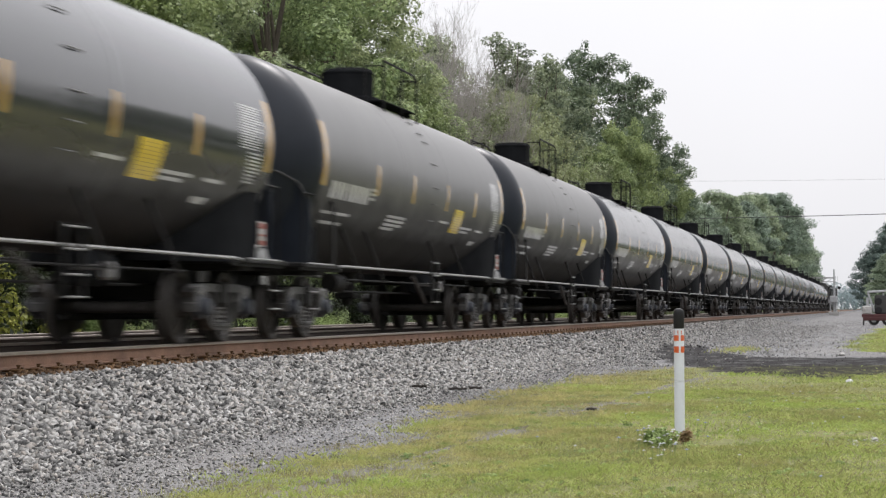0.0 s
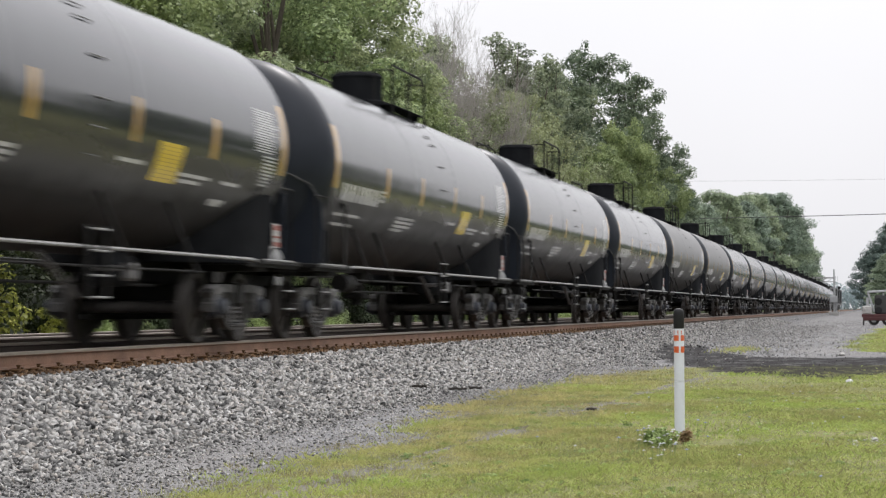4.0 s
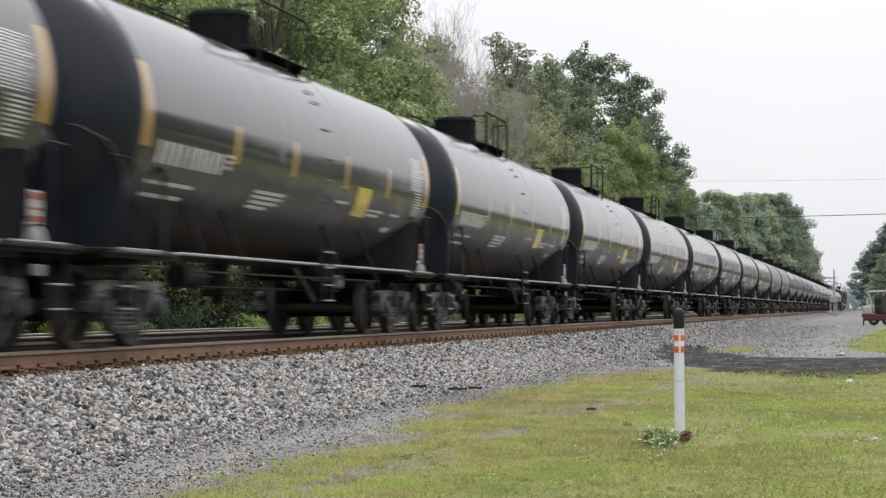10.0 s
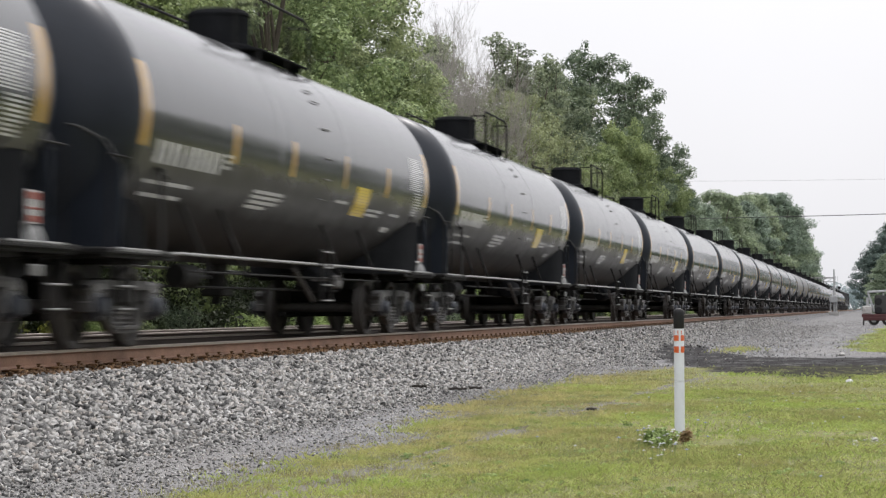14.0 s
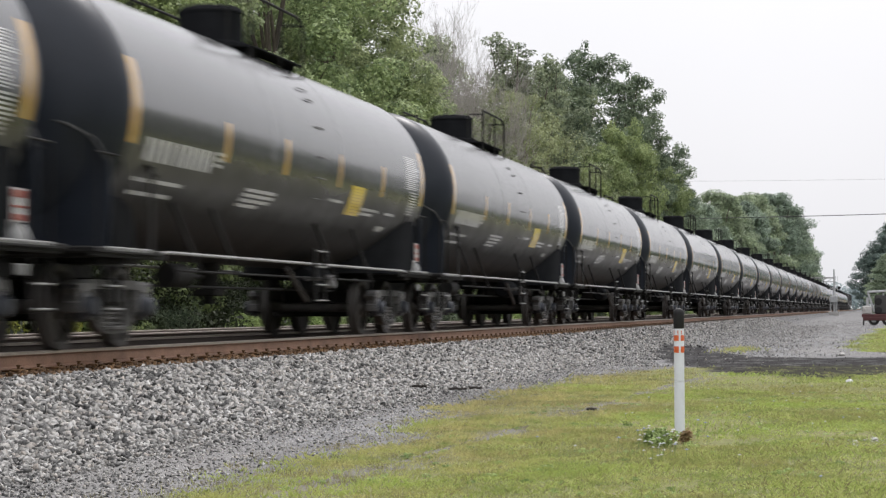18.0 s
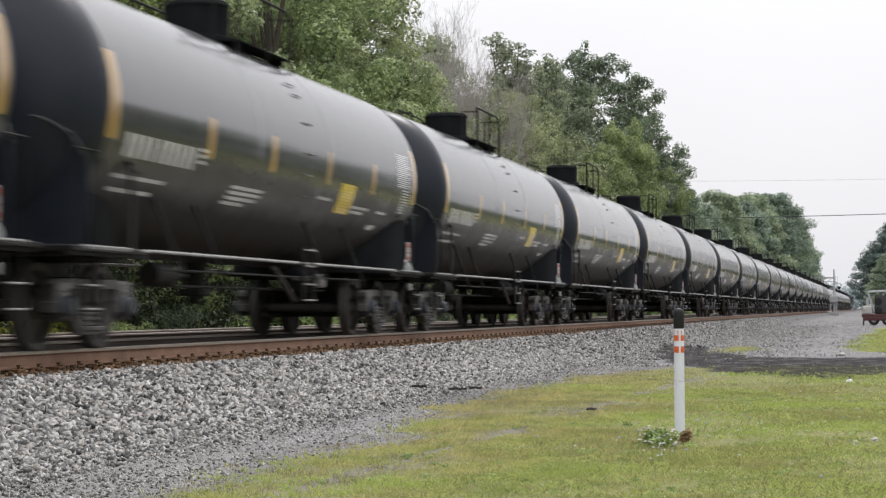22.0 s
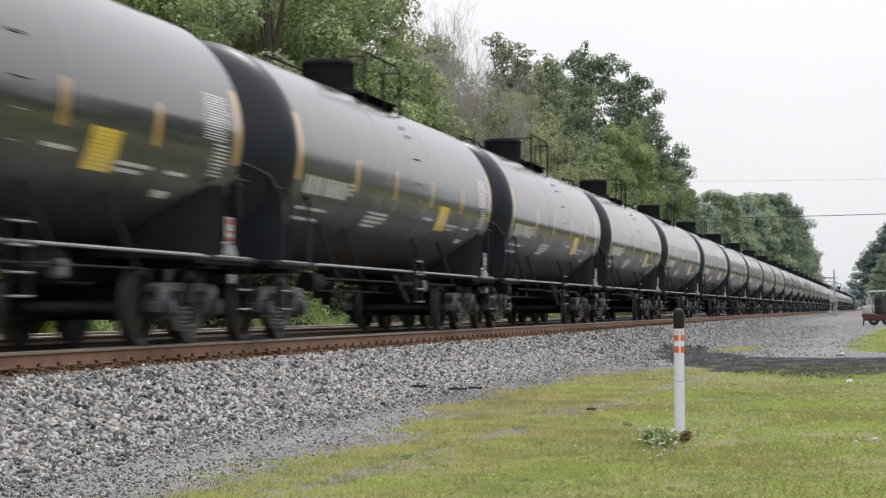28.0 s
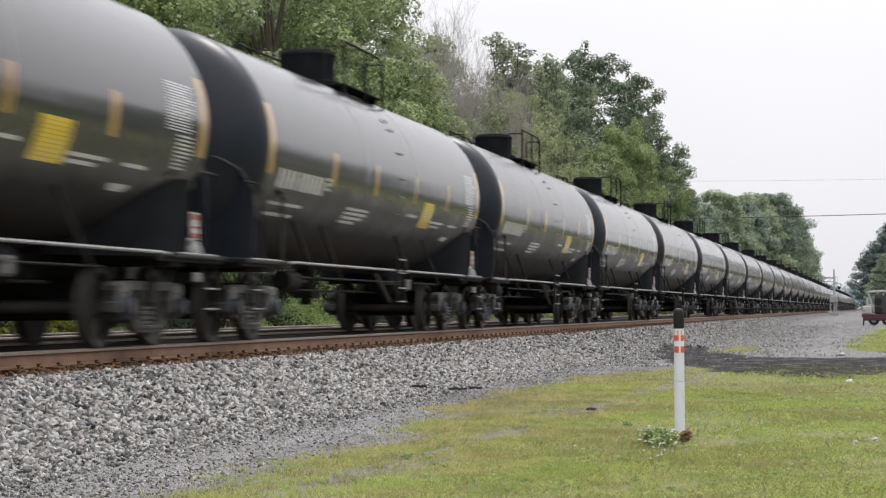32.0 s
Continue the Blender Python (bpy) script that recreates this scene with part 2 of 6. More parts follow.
def blade_material():
    m = Nodes("lawn_blade")
    geo = m.n.new("ShaderNodeNewGeometry")
    patch = m.noise(0.55, 4, 0.6, where=geo.outputs["Position"])
    fine = m.noise(2.4, 3, 0.6, where=geo.outputs["Position"])
    green = m.ramp(geo.outputs["Random Per Island"], [(0.0, (0.20, 0.165, 0.085)), (0.17, (0.24, 0.21, 0.10)), (0.18, (0.29, 0.37, 0.09)), (0.7, (0.47, 0.53, 0.165)), (1.0, (0.62, 0.65, 0.28))])
    dry = m.ramp(geo.outputs["Random Per Island"], [(0.0, (0.45, 0.41, 0.155)), (1.0, (0.62, 0.555, 0.27))])
    f = m.math("ADD", m.math("MULTIPLY", patch, 0.6), m.math("MULTIPLY", fine, 0.4))
    xyz = m.n.new("ShaderNodeSeparateXYZ")
    m.l.new(geo.outputs["Position"], xyz.inputs[0])
    f = m.math("SUBTRACT", f, m.math("MULTIPLY", m.math("ADD", xyz.outputs["X"], 3.0), 0.12))
    col = m.mix(m.ramp(f, [(0.37, 0.0), (0.57, 1.0)]), green, dry)
    tuft = m.noise(1.7, 6, 0.72, where=geo.outputs["Position"])
    col = m.mix(m.ramp(tuft, [(0.38, 0.75), (0.52, 0.0)]), col, (0.20, 0.27, 0.075))
    worn = m.noise(0.9, 6, 0.75, where=geo.outputs["Position"])
    col = m.mix(m.ramp(worn, [(0.52, 0.0), (0.68, 0.6)]), col, (0.47, 0.42, 0.185))
    bald = m.noise(0.75, 6, 0.75, where=geo.outputs["Position"])
    col = m.mix(m.ramp(bald, [(0.54, 0.0), (0.68, 0.65)]), col, (0.33, 0.275, 0.14))
    # olive-brown, thinner turf in broad patches, and lusher green ones
    broad = m.noise(0.32, 4, 0.6, where=geo.outputs["Position"], stretch=(1.0, 0.6, 1.0))
    col = m.mix(m.ramp(broad, [(0.36, 0.6), (0.48, 0.0)]), col, (0.33, 0.29, 0.135))
    col = m.mix(m.ramp(broad, [(0.50, 0.0), (0.64, 0.7)]), col, (0.42, 0.55, 0.125))
    m.set("Base Color", col).set("Roughness", 0.7)
    tr = m.add("ShaderNodeBsdfTranslucent")
    m.l.new(col, tr.inputs["Color"])
    mx = m.add("ShaderNodeMixShader", Fac=0.35)
    m.l.new(m.bsdf.outputs[0], mx.inputs[1])
    m.l.new(tr.outputs[0], mx.inputs[2])
    m.l.new(mx.outputs[0], m.out.inputs["Surface"])
    return m.mat


STONE = stone_material()
BLADE = blade_material()

# edge of the lawn: metres beside the camera's line, by distance along the track
# past 140 m the edge is unseen, set to give the tanks grey reflections
LAWN = [(0, -3.9), (11, -4.05), (14.5, -3.95), (17.4, -3.8), (20, -4.2), (24, -4.25), (30, -4.3), (37, -4.2), (40, -3.5), (41.5, -1.5), (42.5, 2.4), (52, 2.2), (55, -0.3), (60, -0.3), (75, -0.2), (100, 0.5), (121, 1.0), (140, 2.0), (165, 7.0), (240, 10.0)]


def ground_material():
    m = Nodes("lawn_and_gravel_ground")
    pos = m.world()
    xyz = m.n.new("ShaderNodeSeparateXYZ")
    m.l.new(pos, xyz.inputs[0])
    curve = m.n.new("ShaderNodeFloatCurve")
    c = curve.mapping.curves[0]
    pts = [(min(max(y / 240, 0), 1), (x + 10) / 20) for y, x in LAWN]
    while len(c.points) < len(pts):
        c.points.new(0.5, 0.5)
    for p, (u, w) in zip(c.points, pts):
        p.location, p.handle_type = (u, w), "VECTOR"
    curve.mapping.update()
    m.l.new(m.math("DIVIDE", xyz.outputs["Y"], 240.0, clamp=True), curve.inputs["Value"])
    edge = m.math("SUBTRACT", m.math("MULTIPLY", curve.outputs[0], 20.0), 10.0)
    rag = m.math("MULTIPLY", m.math("SUBTRACT", m.noise(1.3, 6, 0.72, where=pos), 0.5), 1.6)
    inside = m.math("ADD", m.math("SUBTRACT", xyz.outputs["X"], edge), rag)
    # metres from the line of the track, which runs a little aslant
    beside = m.math("SUBTRACT", xyz.outputs["X"], m.math("MULTIPLY", m.math("SUBTRACT", xyz.outputs["Y"], 41.0), 0.00452))
    lawn = m.ramp(m.math("ADD", m.math("MULTIPLY", inside, 0.9), 0.1, clamp=True), [(0.15, 0.0), (0.5, 1.0)])
    # wooded verge beyond the second track
    verge = m.ramp(m.math("ADD", m.math("MULTIPLY", m.math("ADD", beside, 17.2), -0.8), rag, clamp=True), [(0.2, 0.0), (0.8, 1.0)])
    # gravel: crushed grey stone, finer and browner beside the lawn
    cell = m.add("ShaderNodeTexVoronoi", Scale=19.0)
    m.l.new(pos, cell.inputs["Vector"])
    # low tone and dark cell edges stand in for shade between the stones
    stone = m.ramp(cell.outputs["Color"], [(0.1, (0.08, 0.08, 0.082)), (0.55, (0.17, 0.17, 0.172)), (0.95, (0.30, 0.30, 0.30))])
    stone = m.mix(m.ramp(cell.outputs["Distance"], [(0.3, 0.0), (0.75, 0.75)]), stone, (0.03, 0.03, 0.03))
    dust = m.ramp(m.noise(0.8, 5, 0.6, where=pos), [(0.32, (0.155, 0.155, 0.158)), (0.5, (0.235, 0.234, 0.236)), (0.7, (0.31, 0.308, 0.308))])
    flat = m.n.new("ShaderNodeMapRange")
    m.l.new(beside, flat.inputs["Value"])
    for key, value in (("From Min", -6.2), ("From Max", -5.0), ("To Min", 0.15), ("To Max", 0.8)):
        flat.inputs[key].default_value = value
    grit = m.ramp(m.noise(30, 4, 0.75, where=pos), [(0.38, (0.065, 0.065, 0.067)), (0.60, (0.40, 0.40, 0.40))])
    dust = m.mix(0.65, dust, grit)
    lumps = m.ramp(m.noise(5.0, 6, 0.8, where=pos, stretch=(1.0, 0.4, 1.0)), [(0.36, (0.09, 0.09, 0.092)), (0.5, (0.215, 0.213, 0.215)), (0.64, (0.34, 0.336, 0.335))])
    dust = m.mix(0.5, dust, lumps)
    gravel = m.mix(flat.outputs[0], stone, dust)
    # dark bed past the near rail: the train's shade and oil put into the colour
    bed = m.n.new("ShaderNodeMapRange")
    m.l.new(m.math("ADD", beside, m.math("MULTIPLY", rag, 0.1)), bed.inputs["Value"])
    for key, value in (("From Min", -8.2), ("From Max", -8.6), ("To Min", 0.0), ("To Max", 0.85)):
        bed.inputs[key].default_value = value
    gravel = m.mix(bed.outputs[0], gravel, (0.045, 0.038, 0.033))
    track_marks = m.ramp(m.noise(0.9, 5, 0.65, where=pos, stretch=(1.6, 0.25, 1.0)), [(0.40, 0.7), (0.58, 0.0)])
    gravel = m.mix(m.math("MULTIPLY", track_marks, flat.outputs[0]), gravel, (0.11, 0.105, 0.10))
    sand = m.ramp(m.noise(0.35, 5, 0.65, where=pos, stretch=(1.3, 0.35, 1.0)), [(0.48, 0.0), (0.64, 0.55)])
    gravel = m.mix(m.math("MULTIPLY", sand, flat.outputs[0]), gravel, (0.255, 0.246, 0.235))
    # spilt black cinders on the crossing drive
    side = m.math("ADD", xyz.outputs["X"], 0.9)
    dy = m.math("DIVIDE", m.math("SUBTRACT", m.math("SUBTRACT", xyz.outputs["Y"], 41.0), m.math("MULTIPLY", m.math("MULTIPLY", side, side), 0.9)), 7.0)
    dx = m.math("MAXIMUM", m.math("DIVIDE", m.math("ADD", xyz.outputs["X"], 4.15), -1.5), 0.0)
    far = m.math("ADD", m.math("MULTIPLY", dy, dy), m.math("MULTIPLY", dx, dx))
    far = m.math("ADD", far, m.math("MULTIPLY", m.math("SUBTRACT", m.noise(0.55, 7, 0.75, where=pos, stretch=(1.0, 0.45, 1.0)), 0.5), 3.0))
    cinder = m.ramp(far, [(0.7, 1.0), (1.0, 0.0)])
    cinder = m.math("MULTIPLY", cinder, m.ramp(m.noise(2.4, 7, 0.78, where=pos, stretch=(1.0, 0.4, 1.0)), [(0.38, 0.45), (0.50, 1.0)]))
    # rust washed off the rail on to the ties and the stones beside it
    lip = m.n.new("ShaderNodeMapRange")
    m.l.new(m.math("ADD", beside, m.math("MULTIPLY", rag, 0.12)), lip.inputs["Value"])
    for key, value in (("From Min", -7.40), ("From Max", -7.6), ("To Min", 0.0), ("To Max", 1.0)):
        lip.inputs[key].default_value = value
    shade = m.math("MULTIPLY", lip.outputs[0], m.math("SUBTRACT", 1.0, bed.outputs[0]))
    gravel = m.mix(m.math("MULTIPLY", shade, 0.9), gravel, m.ramp(m.noise(14, 5, 0.7, where=pos), [(0.35, (0.05, 0.028, 0.018)), (0.6, (0.21, 0.105, 0.045))]))
    soil = m.ramp(m.noise(1.1, 5, 0.6, where=pos), [(0.3, (0.135, 0.15, 0.05)), (0.55, (0.18, 0.18, 0.068)), (0.75, (0.22, 0.20, 0.105))])
    soil = m.mix(m.ramp(m.noise(0.9, 6, 0.75, where=pos), [(0.62, 0.0), (0.7, 0.8)]), soil, (0.24, 0.22, 0.18))
    # a worn wheel rut along the lawn
    mid = m.math("ADD", m.math("MULTIPLY", m.math("SUBTRACT", xyz.outputs["Y"], 13.0), 0.036), -3.35)
    rut = m.math("ABSOLUTE", m.math("SUBTRACT", xyz.outputs["X"], mid))
    rut = m.math("ADD", rut, m.math("MULTIPLY", m.math("SUBTRACT", m.noise(1.1, 5, 0.7, where=pos), 0.47), 0.9))
    soil = m.mix(m.ramp(rut, [(0.1, 0.9), (0.45, 0.0)]), soil, m.mix(0.7, dust, (0.13, 0.118, 0.098)))
    soil = m.mix(0.12, soil, grit)
    # unseen ground beyond the lawn, darkened to dull its reflection on the tanks
    rough = m.n.new("ShaderNodeMapRange")
    m.l.new(m.math("ADD", xyz.outputs["X"], rag), rough.inputs["Value"])
    for key, value in (("From Min", 9.0), ("From Max", 15.0), ("To Min", 0.0), ("To Max", 1.0)):
        rough.inputs[key].default_value = value
    soil = m.mix(rough.outputs[0], soil, (0.065, 0.075, 0.045))
    woods = m.ramp(m.noise(0.6, 5, where=pos), [(0.3, (0.03, 0.045, 0.015)), (0.7, (0.09, 0.12, 0.035))])
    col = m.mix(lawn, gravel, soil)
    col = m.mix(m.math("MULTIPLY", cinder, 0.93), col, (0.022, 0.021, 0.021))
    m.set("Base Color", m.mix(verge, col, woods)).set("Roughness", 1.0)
    m.bsdf.inputs["Specular IOR Level"].default_value = 0.04
    h = m.math("ADD", m.math("MULTIPLY", cell.outputs["Distance"], -0.8), m.noise(9, 4, where=pos))
    m.bump(h, 0.7, 0.03)
    return m.mat


GROUND = ground_material()

# ---- mesh helpers ----


class Shape:
    """Vertices and faces of one mesh, gathered piece by piece."""

    def __init__(self):
        self.v, self.f = [], []

    def put(self, verts, faces, m=None):
        k = len(self.v)
        self.v += [tuple(m @ Vector(p)) for p in verts] if m is not None else [tuple(p) for p in verts]
        self.f += [tuple(i + k for i in q) for q in faces]
        return self

    def box(self, cx, cy, cz, sx, sy, sz, c=0.012, m=None):
        """A box with chamfered edges."""
        hx, hy, hz = sx / 2, sy / 2, sz / 2
        c = min(c, hx * 0.45, hy * 0.45, hz * 0.45)
        at, verts = {}, []
        for i in (-1, 1):
            for j in (-1, 1):
                for k in (-1, 1):
                    for axis in range(3):
                        p = [i * (hx - c), j * (hy - c), k * (hz - c)]
                        p[axis] = (i * hx, j * hy, k * hz)[axis]
                        at[i, j, k, axis] = len(verts)
                        verts.append((cx + p[0], cy + p[1], cz + p[2]))
        faces = []
        for axis in range(3):
            b, d = [a for a in range(3) if a != axis]
            for s in (-1, 1):
                ring = []
                for u, w in ((-1, -1), (1, -1), (1, 1), (-1, 1)):
                    key = [0, 0, 0]
                    key[axis], key[b], key[d] = s, u, w
                    ring.append(at[(*key, axis)])
                flip = (s > 0) == (axis == 1)
                faces.append(tuple(reversed(ring)) if flip else tuple(ring))
            for u in (-1, 1):
                for w in (-1, 1):
                    ends = []
                    for s in (-1, 1):
                        key = [0, 0, 0]
                        key[axis], key[b], key[d] = s, u, w
                        ends.append((at[(*key, b)], at[(*key, d)]))
                    faces.append((ends[0][0], ends[1][0], ends[1][1], ends[0][1]))
        for i in (-1, 1):
            for j in (-1, 1):
                for k in (-1, 1):
                    faces.append((at[i, j, k, 0], at[i, j, k, 1], at[i, j, k, 2]))
        return self.put(verts, faces, m)

    def rod(self, a, b, r, n=8, r2=None, caps=True):
        """A round bar from a to b."""
        a, b = Vector(a), Vector(b)
        q = (b - a).to_track_quat("Z", "Y")
        r2 = r if r2 is None else r2
        verts = []
        for p, rr in ((a, r), (b, r2)):
            for i in range(n):
                w = 2 * math.pi * i / n
                verts.append(p + q @ Vector((rr * math.cos(w), rr * math.sin(w), 0)))
        faces = [(i, (i + 1) % n, n + (i + 1) % n, n + i) for i in range(n)]
        if caps:
            faces += [tuple(range(n - 1, -1, -1)), tuple(range(n, 2 * n))]
        return self.put(verts, faces)

    def pipe(self, pts, r, n=6):
        for a, b in zip(pts, pts[1:]):
            self.rod(a, b, r, n)
        return self

    def chord(self, pts, thick, x, wide):
        """A flat bar that follows (y, z) points, as cast frames do."""
        pts = [Vector(p) for p in pts]
        left, right = [], []
        for i, p in enumerate(pts):
            d = (pts[min(i + 1, len(pts) - 1)] - pts[max(i - 1, 0)]).normalized()
            nrm = Vector((-d.y, d.x)) * thick / 2
            left.append(p + nrm)
            right.append(p - nrm)
        ring = left + right[::-1]
        n, k = len(ring), len(left)
        verts = [(x + sx * wide / 2, q.x, q.y) for sx in (-1, 1) for q in ring]
        faces = [(i, (i + 1) % n, n + (i + 1) % n, n + i) for i in range(n)]
        for o in (0, n):
            faces += [(o + i, o + i + 1, o + n - 2 - i, o + n - 1 - i) for i in range(k - 1)]
        return self.put(verts, faces)

    def lathe(self, profile, n=24, axis="Z", m=None):
        """Turn (radius, along) pairs about an axis."""
        verts, faces = [], []
        for r, h in profile:
            for i in range(n):
                w = 2 * math.pi * i / n
                u, s = r * math.cos(w), r * math.sin(w)
                verts.append({"Z": (u, s, h), "Y": (s, h, u), "X": (h, u, s)}[axis])
        for k in range(len(profile) - 1):
            for i in range(n):
                j = (i + 1) % n
                faces.append((k * n + i, k * n + j, (k + 1) * n + j, (k + 1) * n + i))
        return self.put(verts, faces, m)

    def sweep(self, section, rows):
        """Sweep a closed (x, z) section along rows of (x, y, z)."""
        n = len(section)
        verts = [(x + sx, y, z + sz) for x, y, z in rows for sx, sz in section]
        faces = []
        for k in range(len(rows) - 1):
            for i in range(n):
                j = (i + 1) % n
                faces.append((k * n + i, (k + 1) * n + i, (k + 1) * n + j, k * n + j))
        faces += [tuple(range(n)), tuple(range(len(verts) - 1, len(verts) - n - 1, -1))]
        return self.put(verts, faces)

    def curved(self, r, a0, a1, y0, y1, lift=0.004, n=6, lean=0.0):
        """A patch that lies on a cylinder about Y: from angle a0 to a1 above the +X side, and from y0 to y1."""
        verts, faces = [], []
        for i in range(n + 1):
            w = radians(a0 + (a1 - a0) * i / n)
            for y in (y0, y1):
                verts.append(((r + lift) * math.cos(w), y + lean * i / n, (r + lift) * math.sin(w)))
        for i in range(n):
            faces.append((2 * i, 2 * i + 1, 2 * i + 3, 2 * i + 2))
        k = len(verts)
        verts += [((x / (r + lift)) * (r - 0.01), y, (z / (r + lift)) * (r - 0.01)) for x, y, z in verts]
        faces += [(0, k, k + 1, 1), (2 * n, 2 * n + 1, k + 2 * n + 1, k + 2 * n)]
        for i in range(n):
            faces += [(2 * i, 2 * i + 2, k + 2 * i + 2, k + 2 * i), (2 * i + 1, k + 2 * i + 1, k + 2 * i + 3, 2 * i + 3)]
        return self.put(verts, faces)

    def mesh(self, name, mat, smooth=35):
        me = bpy.data.meshes.new(name)
        me.from_pydata(self.v, [], self.f)
        bm = bmesh.new()
        bm.from_mesh(me)
        bmesh.ops.recalc_face_normals(bm, faces=bm.faces)
        bm.to_mesh(me)
        bm.free()
        me.materials.append(mat)
        if smooth:
            me.polygons.foreach_set("use_smooth", [True] * len(me.polygons))
            me.set_sharp_from_angle(angle=radians(smooth))
        return me


def part(name, shape, mat, parent=None, label="", at=None, smooth=35):
    """Link a shape (or a ready mesh) as one object under a thing or under a part."""
    me = shape.mesh(name, mat, smooth) if isinstance(shape, Shape) else shape
    ob = new(name, me)
    ob.parent = parent
    if at is not None:
        ob.matrix_basis = at
    return tagged(ob, label)


def thing(name, m, label, category, group="", kind=""):
    """An Empty at the base of a thing."""
    ob = new(name)
    ob.matrix_basis = m
    return tagged(ob, label, category, group, kind)


def fast_mesh(name, verts, faces, mat, smooth=False):
    """A mesh from numpy arrays: verts (n, 3), faces (k, 3 or 4)."""
    me = bpy.data.meshes.new(name)
    n, k = faces.shape
    me.vertices.add(len(verts))
    me.vertices.foreach_set("co", np.asarray(verts, dtype=np.float32).ravel())
    me.loops.add(n * k)
    me.loops.foreach_set("vertex_index", faces.astype(np.int32).ravel())
    me.polygons.add(n)
    me.polygons.foreach_set("loop_start", np.arange(0, n * k, k, dtype=np.int32))
    me.update(calc_edges=True)
    me.materials.append(mat)
    if smooth:
        me.polygons.foreach_set("use_smooth", [True] * n)
    return me


# ---- the line of the track ----
RAIL_Z = 0.66
NEAR_X = -9.05
FAR_X = NEAR_X - 4.3


SLANT = 0.00452


def bend(y):
    """How far the straight line has come over to the right, y metres along it."""
    return SLANT * (y - 41)


def wood_edge(y):
    """How far the edge of the wood has eased over to the right."""
    k = 0.0056
    if y < 140:
        return 0.0
    if y < 300:
        return k * (y - 140) ** 2 / 320
    return k * 80 + k * (y - 300)


def along(y):
    """The pose of a car's middle on the near track."""
    turn = (bend(y + 7) - bend(y - 7)) / 14
    return pose(NEAR_X + bend(y), y, RAIL_Z, 0, 0, -math.degrees(math.atan(turn)))


# ---- ground ----
PROFILE = [(-900, 0.0), (-300, 0.0), (-80, 0.2), (-30, 0.25), (-20, 0.15), (-17.2, 0.1), (-15.6, 0.44), (-15.0, 0.49), (-11.9, 0.49), (-10.4, 0.44), (-8.3, 0.425), (-7.62, 0.42), (-7.4, 0.43), (-7.15, 0.41), (-6.6, 0.27), (-5.8, 0.10), (-5.1, 0.03), (-4.4, 0.0), (-3.2, 0.0), (-2, 0.0), (0, 0.0), (2, 0.0), (6, 0.0), (20, 0.0), (60, 0.0), (300, 0.0), (900, 0.0)]
ys = [-700, -400, -200, -100, -50, -20, 0] + [4 + 3 * i for i in range(36)] + [115 + 15 * i for i in range(20)] + [440, 520, 640, 800, 1000, 1300, 1800, 2600, 4000]
g = Shape()
for y in ys:
    for x, z in PROFILE:
        # west of the lawn the land follows the line
        w = 1.0 if x < -5 else (0.0 if x > -3 else (-3 - x) / 2)
        lift = 0.012 * noise.noise((x * 0.3, y * 0.3, 0)) if -30 < x < 30 and y < 200 and x > -5 else 0
        g.v.append((x + bend(y) * w * (1 if x > -100 else 0), y, z + lift))
n = len(PROFILE)
for i in range(len(ys) - 1):
    for j in range(n - 1):
        g.f.append((i * n + j, i * n + j + 1, (i + 1) * n + j + 1, (i + 1) * n + j))
ground = new("ground", g.mesh("ground", GROUND, 80))
tagged(ground, "grey gravel beside a yellow-green mown lawn", "ground", kind="structure")

# ---- track ----
SECTION = [(-0.07, -0.17), (0.07, -0.17), (0.07, -0.158), (0.012, -0.14), (0.009, -0.045), (0.034, -0.036), (0.036, -0.006), (0.03, 0.0), (-0.03, 0.0), (-0.036, -0.006), (-0.034, -0.036), (-0.009, -0.045), (-0.012, -0.14), (-0.07, -0.158)]
HEAD = [(0.038, -0.03), (0.038, -0.005), (0.031, 0.0025), (-0.031, 0.0025), (-0.038, -0.005), (-0.038, -0.03)]
rail_ys = [-700, -200, 0, 60, 120, 240, 400, 800, 1400]


def track(middle, cant, label, mats):
    ob = thing("railway_track", Matrix.Identity(4), label, "railway track", kind="structure")
    for side, up, mat in ((0.7535, 0.0, mats[0]), (-0.7535, cant, mats[1])):
        rows = [(middle + side + bend(y), y, RAIL_Z + up) for y in rail_ys]
        rail = part("rail", Shape().sweep(SECTION, rows), mat, ob, "brown steel rail", smooth=50)
        part("rail_head", Shape().sweep(HEAD, rows), RAIL_TOP, rail, "bright running surface", smooth=0)
    return ob


near_track = track(NEAR_X, 0.03, "brown steel rails on timber ties in grey ballast", (RAIL_SIDE, RAIL_SHADED))
far_track = track(FAR_X, 0.0, "steel rails of the second line, painted in shade", (RAIL_SHADED, RAIL_SHADED))

# ---- tank car ----
LENGTH = 17.353
R, MID, HALF = 1.53, 2.60, 7.345


